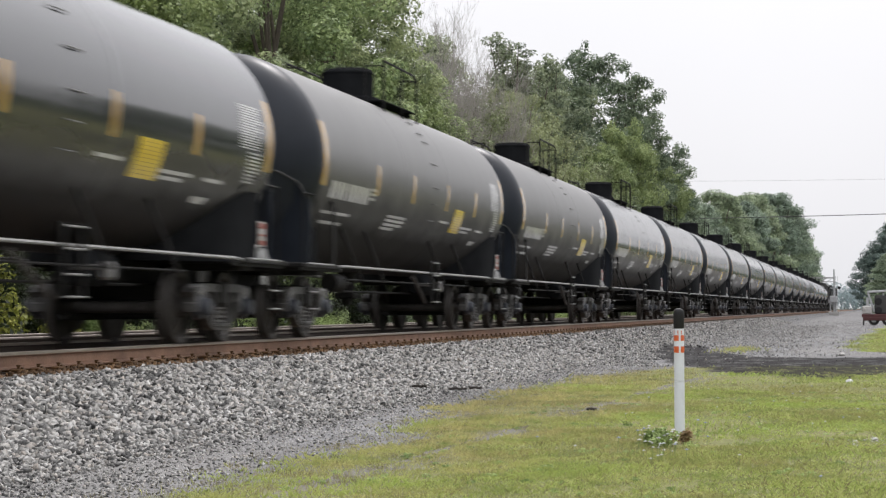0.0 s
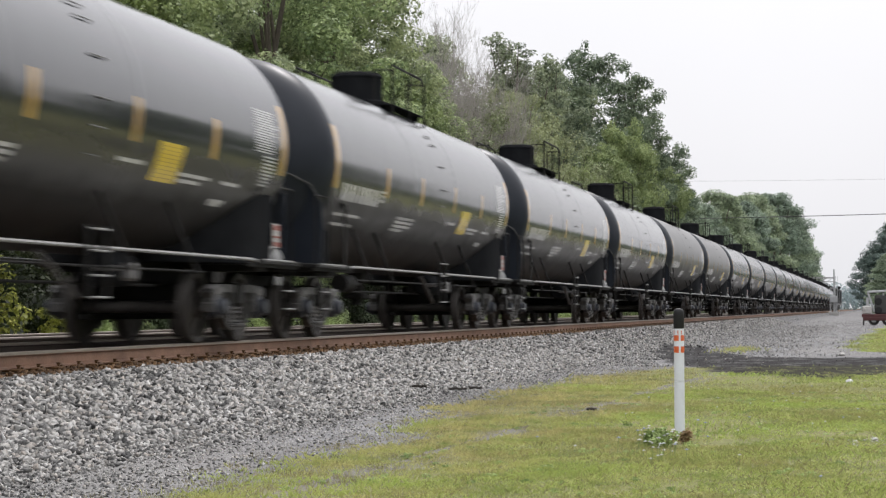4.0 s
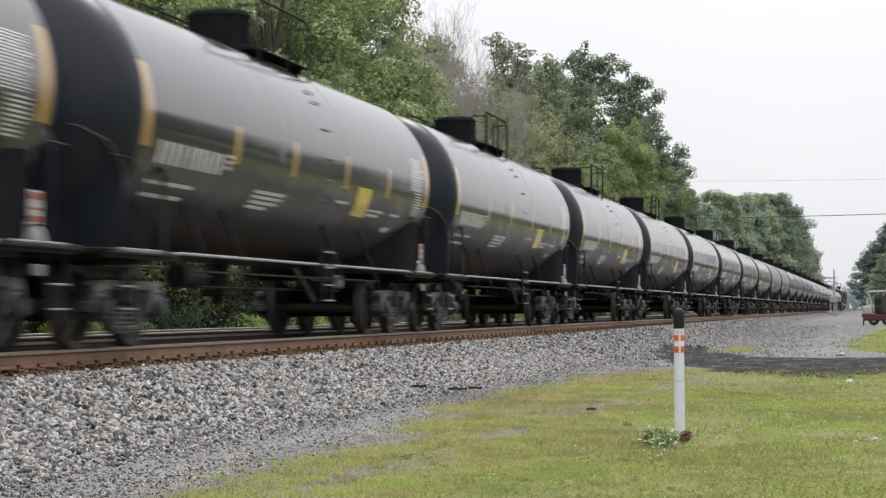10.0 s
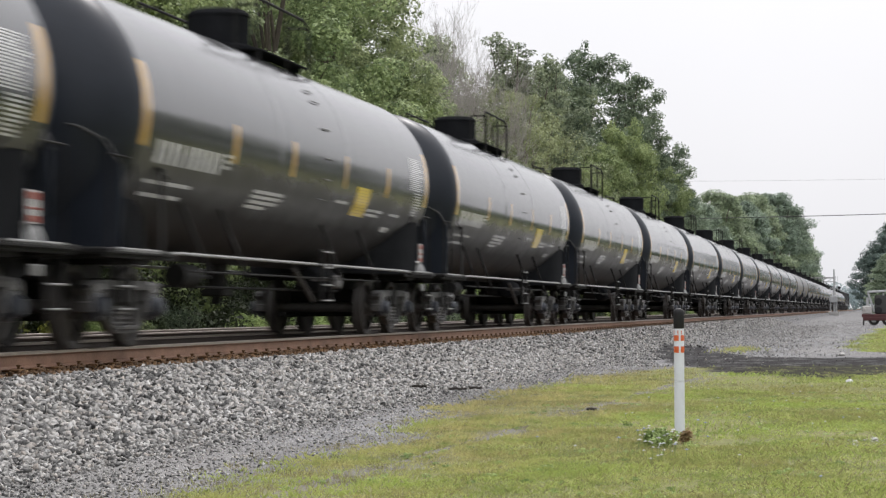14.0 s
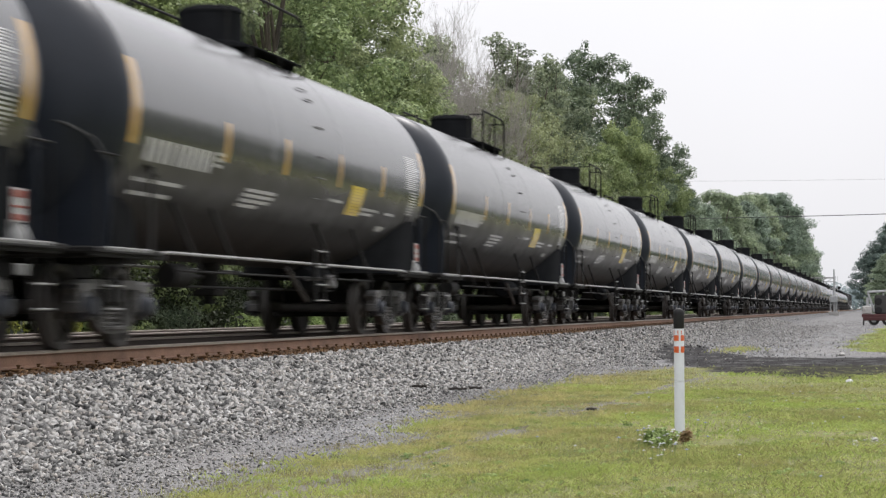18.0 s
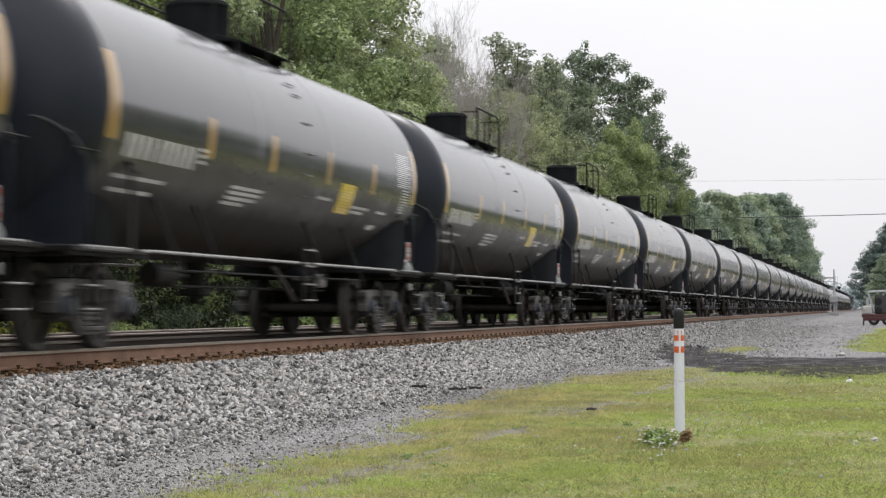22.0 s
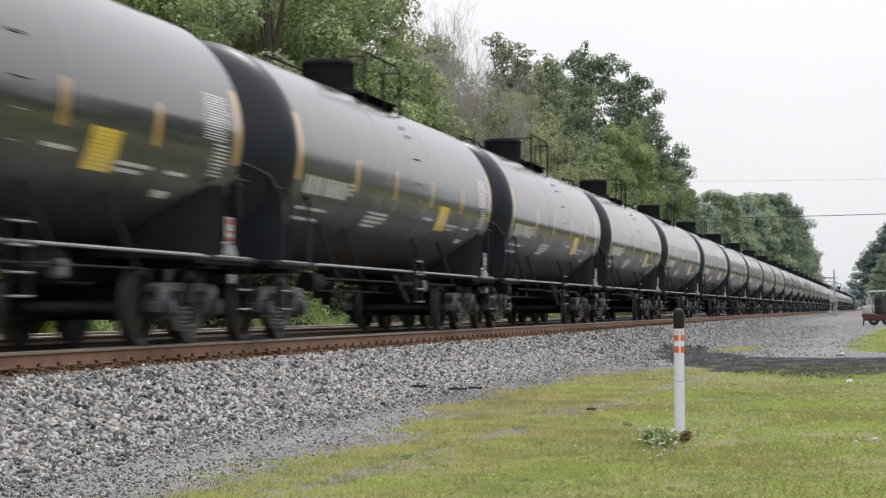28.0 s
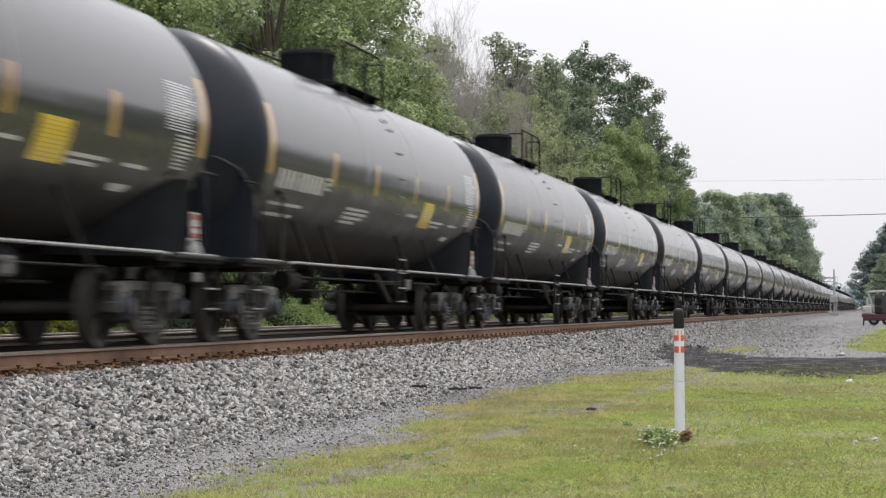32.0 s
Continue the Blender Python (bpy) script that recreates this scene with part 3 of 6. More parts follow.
def truck_mesh_parts():
    """Meshes of one truck, built once: side frame, bearing caps, springs, bolster, wheelset."""
    fr = Shape()
    fr.chord([(-1.10, 0.60), (-1.02, 0.655), (-0.88, 0.69), (-0.60, 0.70), (-0.25, 0.695), (0, 0.69), (0.25, 0.695), (0.60, 0.70), (0.88, 0.69), (1.02, 0.655), (1.10, 0.60)], 0.10, 0, 0.16)
    fr.chord([(-0.90, 0.60), (-0.74, 0.52), (-0.56, 0.36), (-0.40, 0.235), (-0.30, 0.20), (0, 0.19), (0.30, 0.20), (0.40, 0.235), (0.56, 0.36), (0.74, 0.52), (0.90, 0.60)], 0.06, 0, 0.14)
    for s in (-1, 1):
        fr.chord([(s * 0.30, 0.2), (s * 0.28, 0.5), (s * 0.30, 0.74)], 0.07, 0, 0.13)
        fr.box(0, s * 0.89, 0.575, 0.2, 0.3, 0.12, 0.02)
        fr.chord([(s * 1.05, 0.58), (s * 1.06, 0.40)], 0.06, 0, 0.14)
    fr.box(0, 0, 0.225, 0.22, 0.5, 0.05, 0.015)
    ped = Shape().box(0.02, 0, 0.66, 0.19, 0.34, 0.15, 0.045).chord([(-0.16, 0.62), (-0.17, 0.50), (-0.15, 0.40)], 0.05, 0.02, 0.16).chord([(0.16, 0.62), (0.17, 0.50), (0.15, 0.40)], 0.05, 0.02, 0.16)
    sp = Shape()
    prof = [(0.05, 0.21)]
    for k in range(7):
        a = 0.25 + k * 0.057
        prof += [(0.05, a), (0.082, a + 0.012), (0.082, a + 0.03), (0.05, a + 0.042)]
    sp.lathe(prof + [(0.05, 0.68)], 10)
    cap = Shape().lathe([(0.0, 0.14), (0.09, 0.14), (0.105, 0.12), (0.115, 0.05), (0.15, 0.04), (0.155, -0.06)], 16, "X")
    for k in range(3):
        w = 2 * math.pi * k / 3
        cap.rod((0.1, 0.05 * math.cos(w), 0.05 * math.sin(w)), (0.135, 0.05 * math.cos(w), 0.05 * math.sin(w)), 0.014, 6)
    bol = Shape().box(0, 0, 0.62, 2.2, 0.38, 0.3, 0.04).rod((0, 0, 0.7), (0, 0, 0.86), 0.2, 16)
    for s in (-1, 1):
        bol.box(s * 0.55, s * 0.6, 0.33, 0.12, 1.5, 0.08, 0.02)
        bol.box(0, s * 0.42, 0.4, 1.7, 0.12, 0.2, 0.03)
    wheel = Shape()
    for s in (-1, 1):
        prof = [(0.09, -0.09), (0.13, -0.09), (0.14, -0.03), (0.36, 0.03), (0.385, -0.045), (0.45, -0.05), (0.457, -0.04), (0.460, 0.05), (0.487, 0.062), (0.487, 0.085), (0.40, 0.09), (0.385, 0.06), (0.36, 0.06), (0.14, 0.02), (0.13, 0.09), (0.09, 0.09)]
        wheel.lathe([(r, s * (0.7535 - (h - 0.015))) for r, h in prof], 28, "X")
    wheel.lathe([(0.0, -1.1), (0.075, -1.1), (0.075, -0.85), (0.095, -0.8), (0.095, -0.6), (0.08, -0.5), (0.08, 0.5), (0.095, 0.6), (0.095, 0.8), (0.075, 0.85), (0.075, 1.1), (0.0, 1.1)], 12, "X")
    for s in (-1, 1):
        for k in range(3):
            w = 2 * math.pi * k / 3
            wheel.box(s * 0.80, 0.25 * math.cos(w), 0.25 * math.sin(w), 0.03, 0.05, 0.05, 0.008)
    return (fr.mesh("side_frame", CASTING), ped.mesh("pedestal", BEARING), sp.mesh("coil_spring", SPRING), cap.mesh("bearing_cap", CAP_BLUE), bol.mesh("truck_bolster", BLACK), wheel.mesh("wheelset", WHEEL))


FRAME_ME, PEDESTAL_ME, SPRING_ME, CAP_ME, BOLSTER_ME, WHEELSET_ME = truck_mesh_parts()


def truck(parent, y):
    t = new("truck")
    t.parent = parent
    t.matrix_basis = pose(0, y, 0)
    part("truck_bolster", BOLSTER_ME, None, t)
    for s in (-1, 1):
        part("side_frame", FRAME_ME, None, t, "dusty grey cast steel frame", pose(s * 1.0, 0, 0))
        for y in (-0.1, 0.1):
            part("coil_spring", SPRING_ME, None, t, at=pose(s * 1.0, y, 0))
        for e in (-1, 1):
            part("pedestal", PEDESTAL_ME, None, t, "dusty pale axle box", pose(s * 1.0, e * 0.89, 0, 0, 0, 0 if s > 0 else 180))
            part("bearing_cap", CAP_ME, None, t, "dull bluish bearing cap", pose(s * 1.06, e * 0.89, 0.457, 0, 0, 0 if s > 0 else 180))
    for e in (-1, 1):
        w = part("wheelset", WHEELSET_ME, None, t, "brown steel wheels on an axle", pose(0, e * 0.89, 0.457))
        w["axle"] = e
    return t


def bars(shape, y0, y1, a0, a1, rows, seed, gaps=0.25, lift=0.004):
    """Unreadable stencilled lines, as plain bars laid on the shell."""
    rnd = random.Random(seed)
    step = (a0 - a1) / rows
    for k in range(rows):
        top = a0 - k * step
        end = y1 - (y1 - y0) * rnd.uniform(0, 0.3)
        shape.curved(R, top - step * (1 - gaps), top, y0, end, lift, 2)
    return shape


def on_shell(z):
    """The angle on the shell's near side at height z above the rail."""
    return math.degrees(math.asin((z - MID) / R))


def tank_car(m):
    car = thing("tank_car", m, "glossy black railway tank car with amber reflector strips", "tank car", "tank cars of the moving train")
    centre = pose(0, 0, MID)
    prof = [(R, -HALF)] + [(R, y) for y in (-7.1, -4.5, -2.4)] + [(R, -2.1), (R, -2.03), (R + 0.003, -2.015), (R + 0.003, -1.985), (R, -1.97), (R, -1.9), (R, 1.5), (R, 1.57), (R + 0.003, 1.585), (R + 0.003, 1.615), (R, 1.63), (R, 1.7)] + [(R, y) for y in (2.4, 4.5, 7.1, HALF)]
    part("tank_shell", Shape().lathe(prof, 96, "Y"), TANK, car, "glossy black steel barrel", centre)
    head = Shape().lathe([(R * math.cos(w), 0.72 * math.sin(w)) for w in [math.pi / 2 * i / 14 for i in range(15)]], 64, "Y").mesh("tank_head", HEAD_BLACK, 60)
    part("tank_head", head, None, car, "domed black tank end", pose(0, HALF, MID))
    part("tank_head", head, None, car, "domed black tank end", pose(0, -HALF, MID, 0, 0, 180))
    strip = Shape().curved(R, on_shell(2.22), on_shell(2.69), -0.095, 0.095, 0.002, 6).mesh("reflector", REFLECT)
    tall = Shape().curved(R, on_shell(2.2), on_shell(3.12), -0.11, 0.11, 0.002, 12).mesh("end_reflector", REFLECT)
    rung = Shape().pipe([(R - 0.01, -0.2, 0), (R + 0.022, -0.185, 0), (R + 0.022, 0.185, 0), (R - 0.01, 0.2, 0)], 0.009, 6).mesh("rung", BEARING)
    for side in (0, 180):
        turn = pose(0, 0, MID, 0, 0, side)
        for y in (-3.95, -1.3, 1.58, 4.3):
            part("reflector", strip, None, car, "amber reflective strip", turn @ pose(0, y, 0))
        for y in (-HALF + 0.1, HALF - 0.12):
            part("end_reflector", tall, None, car, "tall amber reflective strip", turn @ pose(0, y, 0))
        if side == 0:
            number, y = Shape(), -6.75
            for w in (0.235, 0.255, 0.225, 0.245, 0, 0.225, 0.215, 0.235, 0.225, 0.225, 0.225):
                if w:
                    number.curved(R, on_shell(2.05), on_shell(2.30), y, y + 0.15, 0.004, 3)
                y += w if w else 0.07
            tagged(part("number_stencil", number, STENCIL, car, "row of bold white stencilled marks", turn), kind="stuff")
            lines = Shape()
            for z, y, w in ((1.83, -6.8, 1.6), (1.69, -6.75, 1.35), (1.93, -2.75, 1.35), (1.865, -2.78, 1.35), (1.80, -2.8, 1.25), (1.735, -2.85, 0.9), (2.0, 1.25, 0.8), (1.96, 3.3, 1.1), (1.89, 3.32, 0.8), (1.95, 4.9, 0.7), (1.73, 4.8, 0.55), (1.695, 4.82, 0.45), (2.27, -4.3, 0.25), (2.20, -4.3, 0.25), (2.13, -4.3, 0.25)):
                lines.curved(R, on_shell(z), on_shell(z + 0.04), y, y + w, 0.004, 1)
            tagged(part("stencil", lines, STENCIL, car, "short white stencilled lines", turn), kind="stuff")
        tagged(part("capacity_stencil", bars(Shape(), 5.95, 6.9, on_shell(2.98), on_shell(2.42), 17, 3, 0.5), STENCIL, car, "block of small white stencilled lines", turn), kind="stuff")
        tagged(part("test_stencil", bars(Shape(), 6.35, 6.9, on_shell(2.40), on_shell(2.0), 9, 4, 0.5), STENCIL, car, "small white stencilled lines", turn), kind="stuff")
        part("yellow_label", Shape().curved(R, on_shell(1.86), on_shell(2.29), 2.4, 3.22, 0.006, 6), YELLOW, car, "yellow label with fine dark lines", turn)
        lines = Shape()
        for k in range(9):
            a = on_shell(1.90 + 0.043 * k)
            lines.curved(R, a, a + 0.3, 2.45, 3.17, 0.008, 1)
        tagged(part("label_line", lines, LABELINK, car, at=turn), kind="stuff")
        # rungs up the middle of the side, and a short ladder below
        for a in (48, 38, 31, 15, -1, -12, -23) if side == 0 else ():
            part("rung", rung, None, car, at=turn @ pose(0, 0.45, 0, 0, -a, 0))
        lad = Shape()
        for y in (0.18, 0.68):
            lad.box(R - 0.03, y, -1.68, 0.05, 0.05, 0.72, 0.01)
        lad.box(R - 0.03, 0.43, -1.36, 0.04, 0.54, 0.03, 0.006)
        lad = part("ladder", lad, BLACK, car, "short black steel ladder", turn)
        for z in (-2.05, -1.83, -1.58, -1.36) if side == 0 else ():
            part("ladder_tread", Shape().box(R - 0.01, 0.43, z, 0.07, 0.5, 0.022, 0.005), GREYPIPE, lad, "worn pale tread")
        if side == 0:
            part("ladder_brace", Shape().rod((1.40, -0.9, 0.98 - MID), (1.38, 0.18, 0.55 - MID), 0.035, 6), WHEEL, car, "slanting dull brace", turn)
        # pipe rail along the side, with its stanchions and slanting braces
        rail = Shape().rod((1.47, -5.95, 1.06 - MID), (1.47, 5.95, 1.06 - MID), 0.02, 8)
        for s in (-1, 1):
            rail.rod((1.47, s * 5.95, 1.06 - MID), (1.42, s * 6.45, 1.04 - MID), 0.02, 8)
        part("side_rail", rail, GREYPIPE, car, "worn grey pipe rail", turn)
        brace = Shape().box(0, 0, 0, 0.04, 0.05, 1.15, 0.01).mesh("rail_brace", BLACK)
        for y, lean in ((-5.0, 24), (-3.5, 24), (1.4, 24), (3.6, 24)) if side == 0 else ():
            part("rail_brace", brace, None, car, at=turn @ pose(1.30, y, -1.25, lean, -16, 0))
        # end platform, sill step, grab irons
        for s in (-1, 1):
            plat = Shape().box(0.95, s * 7.25, 1.04 - MID, 1.05, 2.0, 0.06, 0.01).box(1.40, s * 7.1, 1.0 - MID, 0.05, 2.3, 0.06, 0.01)
            part("end_platform", plat, BLACK, car, at=turn)
            part("platform_edge", Shape().box(1.455, s * 7.25, 1.055 - MID, 0.04, 1.35, 0.05, 0.008), GREYPIPE, car, "worn grey step edge", turn)
            step = Shape().pipe([(1.43, s * 7.95, 0.95 - MID), (1.43, s * 7.95, 0.42 - MID), (1.43, s * 7.5, 0.42 - MID), (1.43, s * 7.5, 0.95 - MID)], 0.018, 6)
            step.box(1.43, s * 7.72, 0.66 - MID, 0.08, 0.44, 0.02, 0.005)
            part("sill_step", step, BLACK, car, "black stirrup step", turn)
            if s > 0:
                part("step_tread", Shape().box(1.44, 7.25, 0.80 - MID, 0.04, 0.2, 0.11, 0.01), GREYPIPE, car, "pale worn step tread", turn)
            else:
                part("corner_post", Shape().box(1.44, -6.5, 1.52 - MID, 0.03, 0.11, 0.95, 0.01), BLACK, car, "flat dark corner post", turn)
            for z in (0.43, 0.67):
                part("step_tread", Shape().box(1.455, s * 7.72, z - MID, 0.06, 0.42, 0.022, 0.005), GREYPIPE, car, "pale worn step tread", turn)
            grab = Shape().pipe([(1.40, s * 8.05, 1.07 - MID), (1.40, s * 8.05, 2.05 - MID), (1.40, s * 6.7, 2.05 - MID), (1.42, s * 6.3, 1.9 - MID)], 0.015, 6)
            grab.rod((1.40, s * 7.3, 1.07 - MID), (1.40, s * 7.3, 2.05 - MID), 0.014, 6)
            part("end_handrail", grab, BLACK, car, "thin black handrail", turn)
    # saddles, sills, couplers
    for s in (-1, 1):
        # cradle that hugs the barrel, high at the car's end and falling away inwards
        tops = ((-1.25, -74), (-1.05, -60), (-0.75, -45), (-0.35, -34), (0.1, -28), (0.5, -26), (0.85, -26)) if s > 0 else ((-1.15, -74), (-0.95, -64), (-0.65, -54), (-0.3, -47), (0.1, -42), (0.5, -39), (0.85, -38))
        sad = Shape()
        n = 42
        for y, top in tops:
            arc = [radians(-180 - top + (180 + 2 * top) * k / 20) for k in range(21)]
            outer = [((R + 0.012) * math.cos(w), (R + 0.012) * math.sin(w)) for w in arc]
            base = [(max(-1.36, min(1.36, x * 1.02)), min(z, -1.54)) for x, z in [(p, -1.58) for p, _ in outer]]
            sad.v += [(x, y, z) for x, z in outer + base[::-1]]
        for t in range(len(tops) - 1):
            sad.f += [(t * n + k, t * n + (k + 1) % n, t * n + n + (k + 1) % n, t * n + n + k) for k in range(n)]
        for o in (0, n * (len(tops) - 1)):
            sad.f += [(o + k, o + k + 1, o + n - 2 - k, o + n - 1 - k) for k in range(20)]
        part("saddle", sad, FLATBLACK, car, "black steel cradle under the barrel", pose(0, s * 6.3, MID, 0, 0, 0 if s > 0 else 180))
        # half-height head shield in front of the tank end
        out = [(-1.38, 1.06), (-1.42, 1.6), (-1.40, 1.95), (-1.28, 2.18), (-1.0, 2.32), (-0.4, 2.40), (0.4, 2.40), (1.0, 2.32), (1.28, 2.18), (1.40, 1.95), (1.42, 1.6), (1.38, 1.06)]
        sh = Shape()
        for y in (0.0, 0.02):
            sh.v += [(x, y - 0.22 * (x / 1.28) ** 2, z) for x, z in out]
        m = len(out)
        sh.f = [(k, (k + 1) % m, m + (k + 1) % m, m + k) for k in range(m)]
        for o in (0, m):
            sh.f += [(o + k, o + k + 1, o + m - 2 - k, o + m - 1 - k) for k in range(m // 2 - 1)]
        part("head_shield", sh, HEAD_BLACK, car, "black steel plate before the lower tank end", pose(0, s * 7.94, 0, 0, 0, 0 if s > 0 else 180), smooth=30)
        part("head_grab_iron", Shape().pipe([(0.55, s * 7.7, 2.85), (0.55, s * 7.88, 2.85), (1.05, s * 7.82, 2.83), (1.05, s * 7.55, 2.83)], 0.018, 6), GREYPIPE, car, "thin worn grab iron")
        part("shield_rail", Shape().pipe([(-1.40, s * 7.75, 1.98), (-1.26, s * 7.82, 2.22), (-0.98, s * 7.9, 2.37), (0, s * 8, 2.45), (0.98, s * 7.9, 2.37), (1.26, s * 7.82, 2.22), (1.40, s * 7.75, 1.98)], 0.013, 6), CASTING, car, "bent grey handrail")
        part("body_bolster", Shape().box(0, s * 6.8, 0.99, 2.7, 0.5, 0.14, 0.02), BLACK, car)
        part("stub_sill", Shape().box(0, s * 6.7, 0.93, 0.42, 3.0, 0.36, 0.02).box(0, s * 8.05, 0.93, 0.56, 0.12, 0.46, 0.02), BLACK, car)
        part("end_beam", Shape().box(0, s * 8.12, 1.02, 2.75, 0.08, 0.12, 0.01), BLACK, car)
        part("coupler", Shape().rod((0, s * 8.05, 0.86), (0, s * 8.5, 0.86), 0.09, 8).box(0.03, s * 8.55, 0.86, 0.26, 0.3, 0.3, 0.05), CASTING, car, "rough cast steel coupler")
        part("air_hose", Shape().pipe([(0.45, s * 8.1, 0.9), (0.42, s * 8.35, 0.62), (0.3, s * 8.55, 0.45), (0.2, s * 8.6, 0.5)], 0.022, 6), RUBBER, car)
        truck(car, s * 6.65)
    # hazard placards near the leading end
    for x in (1.41, -1.41):
        part("placard_holder", Shape().box(x, 7.25, 1.40, 0.02, 0.24, 0.32, 0.004), PLACARD_WHITE, car, "white placard board with red bands")
        for z, h in ((1.505, 0.07), (1.385, 0.025), (1.285, 0.06)):
            part("placard_band", Shape().box(x, 7.25, z, 0.028, 0.22, h, 0.003), PLACARD_RED, car, "red band")
        part("air_valve", Shape().lathe([(0.0, 0.20), (0.06, 0.19), (0.11, 0.15), (0.15, 0.06), (0.16, 0.0)], 16, m=pose(x * 0.93, 7.33, 1.07)), GREYPIPE, car, "pale domed fitting")
    wheelb = Shape().lathe([(0.26, -0.015), (0.275, -0.01), (0.275, 0.01), (0.26, 0.015), (0.255, 0)], 20, "Y", pose(-0.7, -8.2, 1.75))
    for k in range(4):
        w = math.pi / 4 * k
        wheelb.rod((-0.7 - 0.26 * math.cos(w), -8.2, 1.75 - 0.26 * math.sin(w)), (-0.7 + 0.26 * math.cos(w), -8.2, 1.75 + 0.26 * math.sin(w)), 0.012, 5)
    part("brake_wheel", wheelb, BLACK, car, "spoked black hand brake wheel")
    # fittings on top
    hous = Shape().lathe([(0.0, 0.55), (0.44, 0.55), (0.47, 0.53), (0.475, 0.49), (0.46, 0.48), (0.46, 0.08), (0.53, 0.06), (0.53, -0.1)], 28)
    house = part("valve_housing", hous, FLATBLACK, car, "round black valve housing", pose(0, 0.05, MID + R - 0.02))
    lid = Shape().lathe([(0.0, 0.60), (0.38, 0.59), (0.43, 0.57), (0.43, 0.552)], 24).box(0, 0.48, 0.5, 0.2, 0.08, 0.1)
    part("housing_lid", lid, FLATBLACK, house)
    man = Shape().lathe([(0.0, 0.2), (0.26, 0.19), (0.30, 0.15), (0.31, 0.1), (0.36, 0.1), (0.36, 0.05), (0.27, 0.05), (0.27, -0.1)], 20)
    for k in range(8):
        w = 2 * math.pi * k / 8
        man.rod((0.33 * math.cos(w), 0.33 * math.sin(w), 0.04), (0.33 * math.cos(w), 0.33 * math.sin(w), 0.16), 0.018, 5)
    part("manway", man, FLATBLACK, car, "bolted black manway cover", pose(0, 1.35, MID + R - 0.02))
    for s in (-1, 1):
        walkp = Shape().box(s * 0.66, 0.65, 4.06, 0.30, 2.6, 0.025, 0.006).box(s * 0.66, -0.4, 4.0, 0.24, 0.03, 0.1).box(s * 0.66, 1.7, 4.0, 0.24, 0.03, 0.1)
        part("walkway", walkp, FLATBLACK, car, "narrow black grating walkway")
        hand = Shape().pipe([(s * 0.88, -0.9, 3.83), (s * 0.88, -0.9, 4.72), (s * 0.88, 1.45, 4.72), (s * 0.88, 1.75, 4.64), (s * 0.88, 1.75, 3.83)], 0.021, 6)
        hand.rod((s * 0.88, 0.55, 3.83), (s * 0.88, 0.55, 4.72), 0.016, 6)
        for y in (-0.9, 1.75):
            hand.pipe([(s * 0.88, y, 4.64), (s * 0.55, y, 4.64), (s * 0.55, y, 4.0)], 0.016, 6)
        part("walkway_rail", hand, BLACK, car, "thin black safety rail")
    part("relief_valve", Shape().rod((0, 2.3, 4.08), (0, 2.3, 4.2), 0.14, 12).rod((0, 2.3, 4.2), (0, 2.3, 4.33), 0.1, 12, 0.08), FLATBLACK, car)
    # below the barrel
    part("bottom_outlet", Shape().rod((0, 0, 1.15), (0, 0, 0.62), 0.2, 14, 0.12).box(0, 0, 0.66, 0.36, 0.5, 0.1, 0.02).rod((0, 0, 0.62), (0, 0, 0.5), 0.1, 12), BLACK, car)
    part("brake_reservoir", Shape().lathe([(0, -0.55), (0.16, -0.52), (0.2, -0.45), (0.2, 0.45), (0.16, 0.52), (0, 0.55)], 16, "Y", pose(0.75, 2.75, 0.88)), FLATBLACK, car, "black air tank of the brake")
    part("brake_cylinder", Shape().rod((0.6, -3.6, 0.85), (0.6, -2.9, 0.85), 0.15, 14).rod((0.6, -2.9, 0.85), (0.6, -2.2, 0.85), 0.03, 6), BLACK, car)
    part("brake_rod", Shape().rod((0.5, -5.0, 0.72), (0.5, 5.0, 0.72), 0.02, 6).rod((1.2, -4.8, 0.88), (1.2, 4.8, 0.88), 0.016, 6), BLACK, car)
    part("control_valve", Shape().box(1.2, 2.2, 0.84, 0.14, 0.18, 0.2, 0.03).box(1.0, 2.2, 0.88, 0.4, 0.06, 0.06, 0.01), BEARING, car, "dusty grey valve box")
    return car


FIRST = 36.604                    # the middle of the reference car at the start, metres along the line


def run(t):
    """How far the train has gone by t seconds; it slows a little."""
    return 13.2185 * t - 0.009056 * t * t


cars = [(17, tank_car(along(FIRST + 17 * LENGTH)))]
for k in range(16, -26, -1):
    cars.append((k, copy_thing(cars[0][1], along(FIRST + k * LENGTH))))


engines = []
# two cars in need of a wash
for k, car in cars:
    if k in (0, 1):
        for ch in car.children:
            if ch.name.startswith("tank_shell"):
                ch.data = ch.data.copy()
                ch.data.materials[0] = TANK_DULL
                tagged(ch, "dull dust-grey steel barrel")
train_place = {car.name: FIRST + k * LENGTH for k, car in cars}

# ---- trees ----


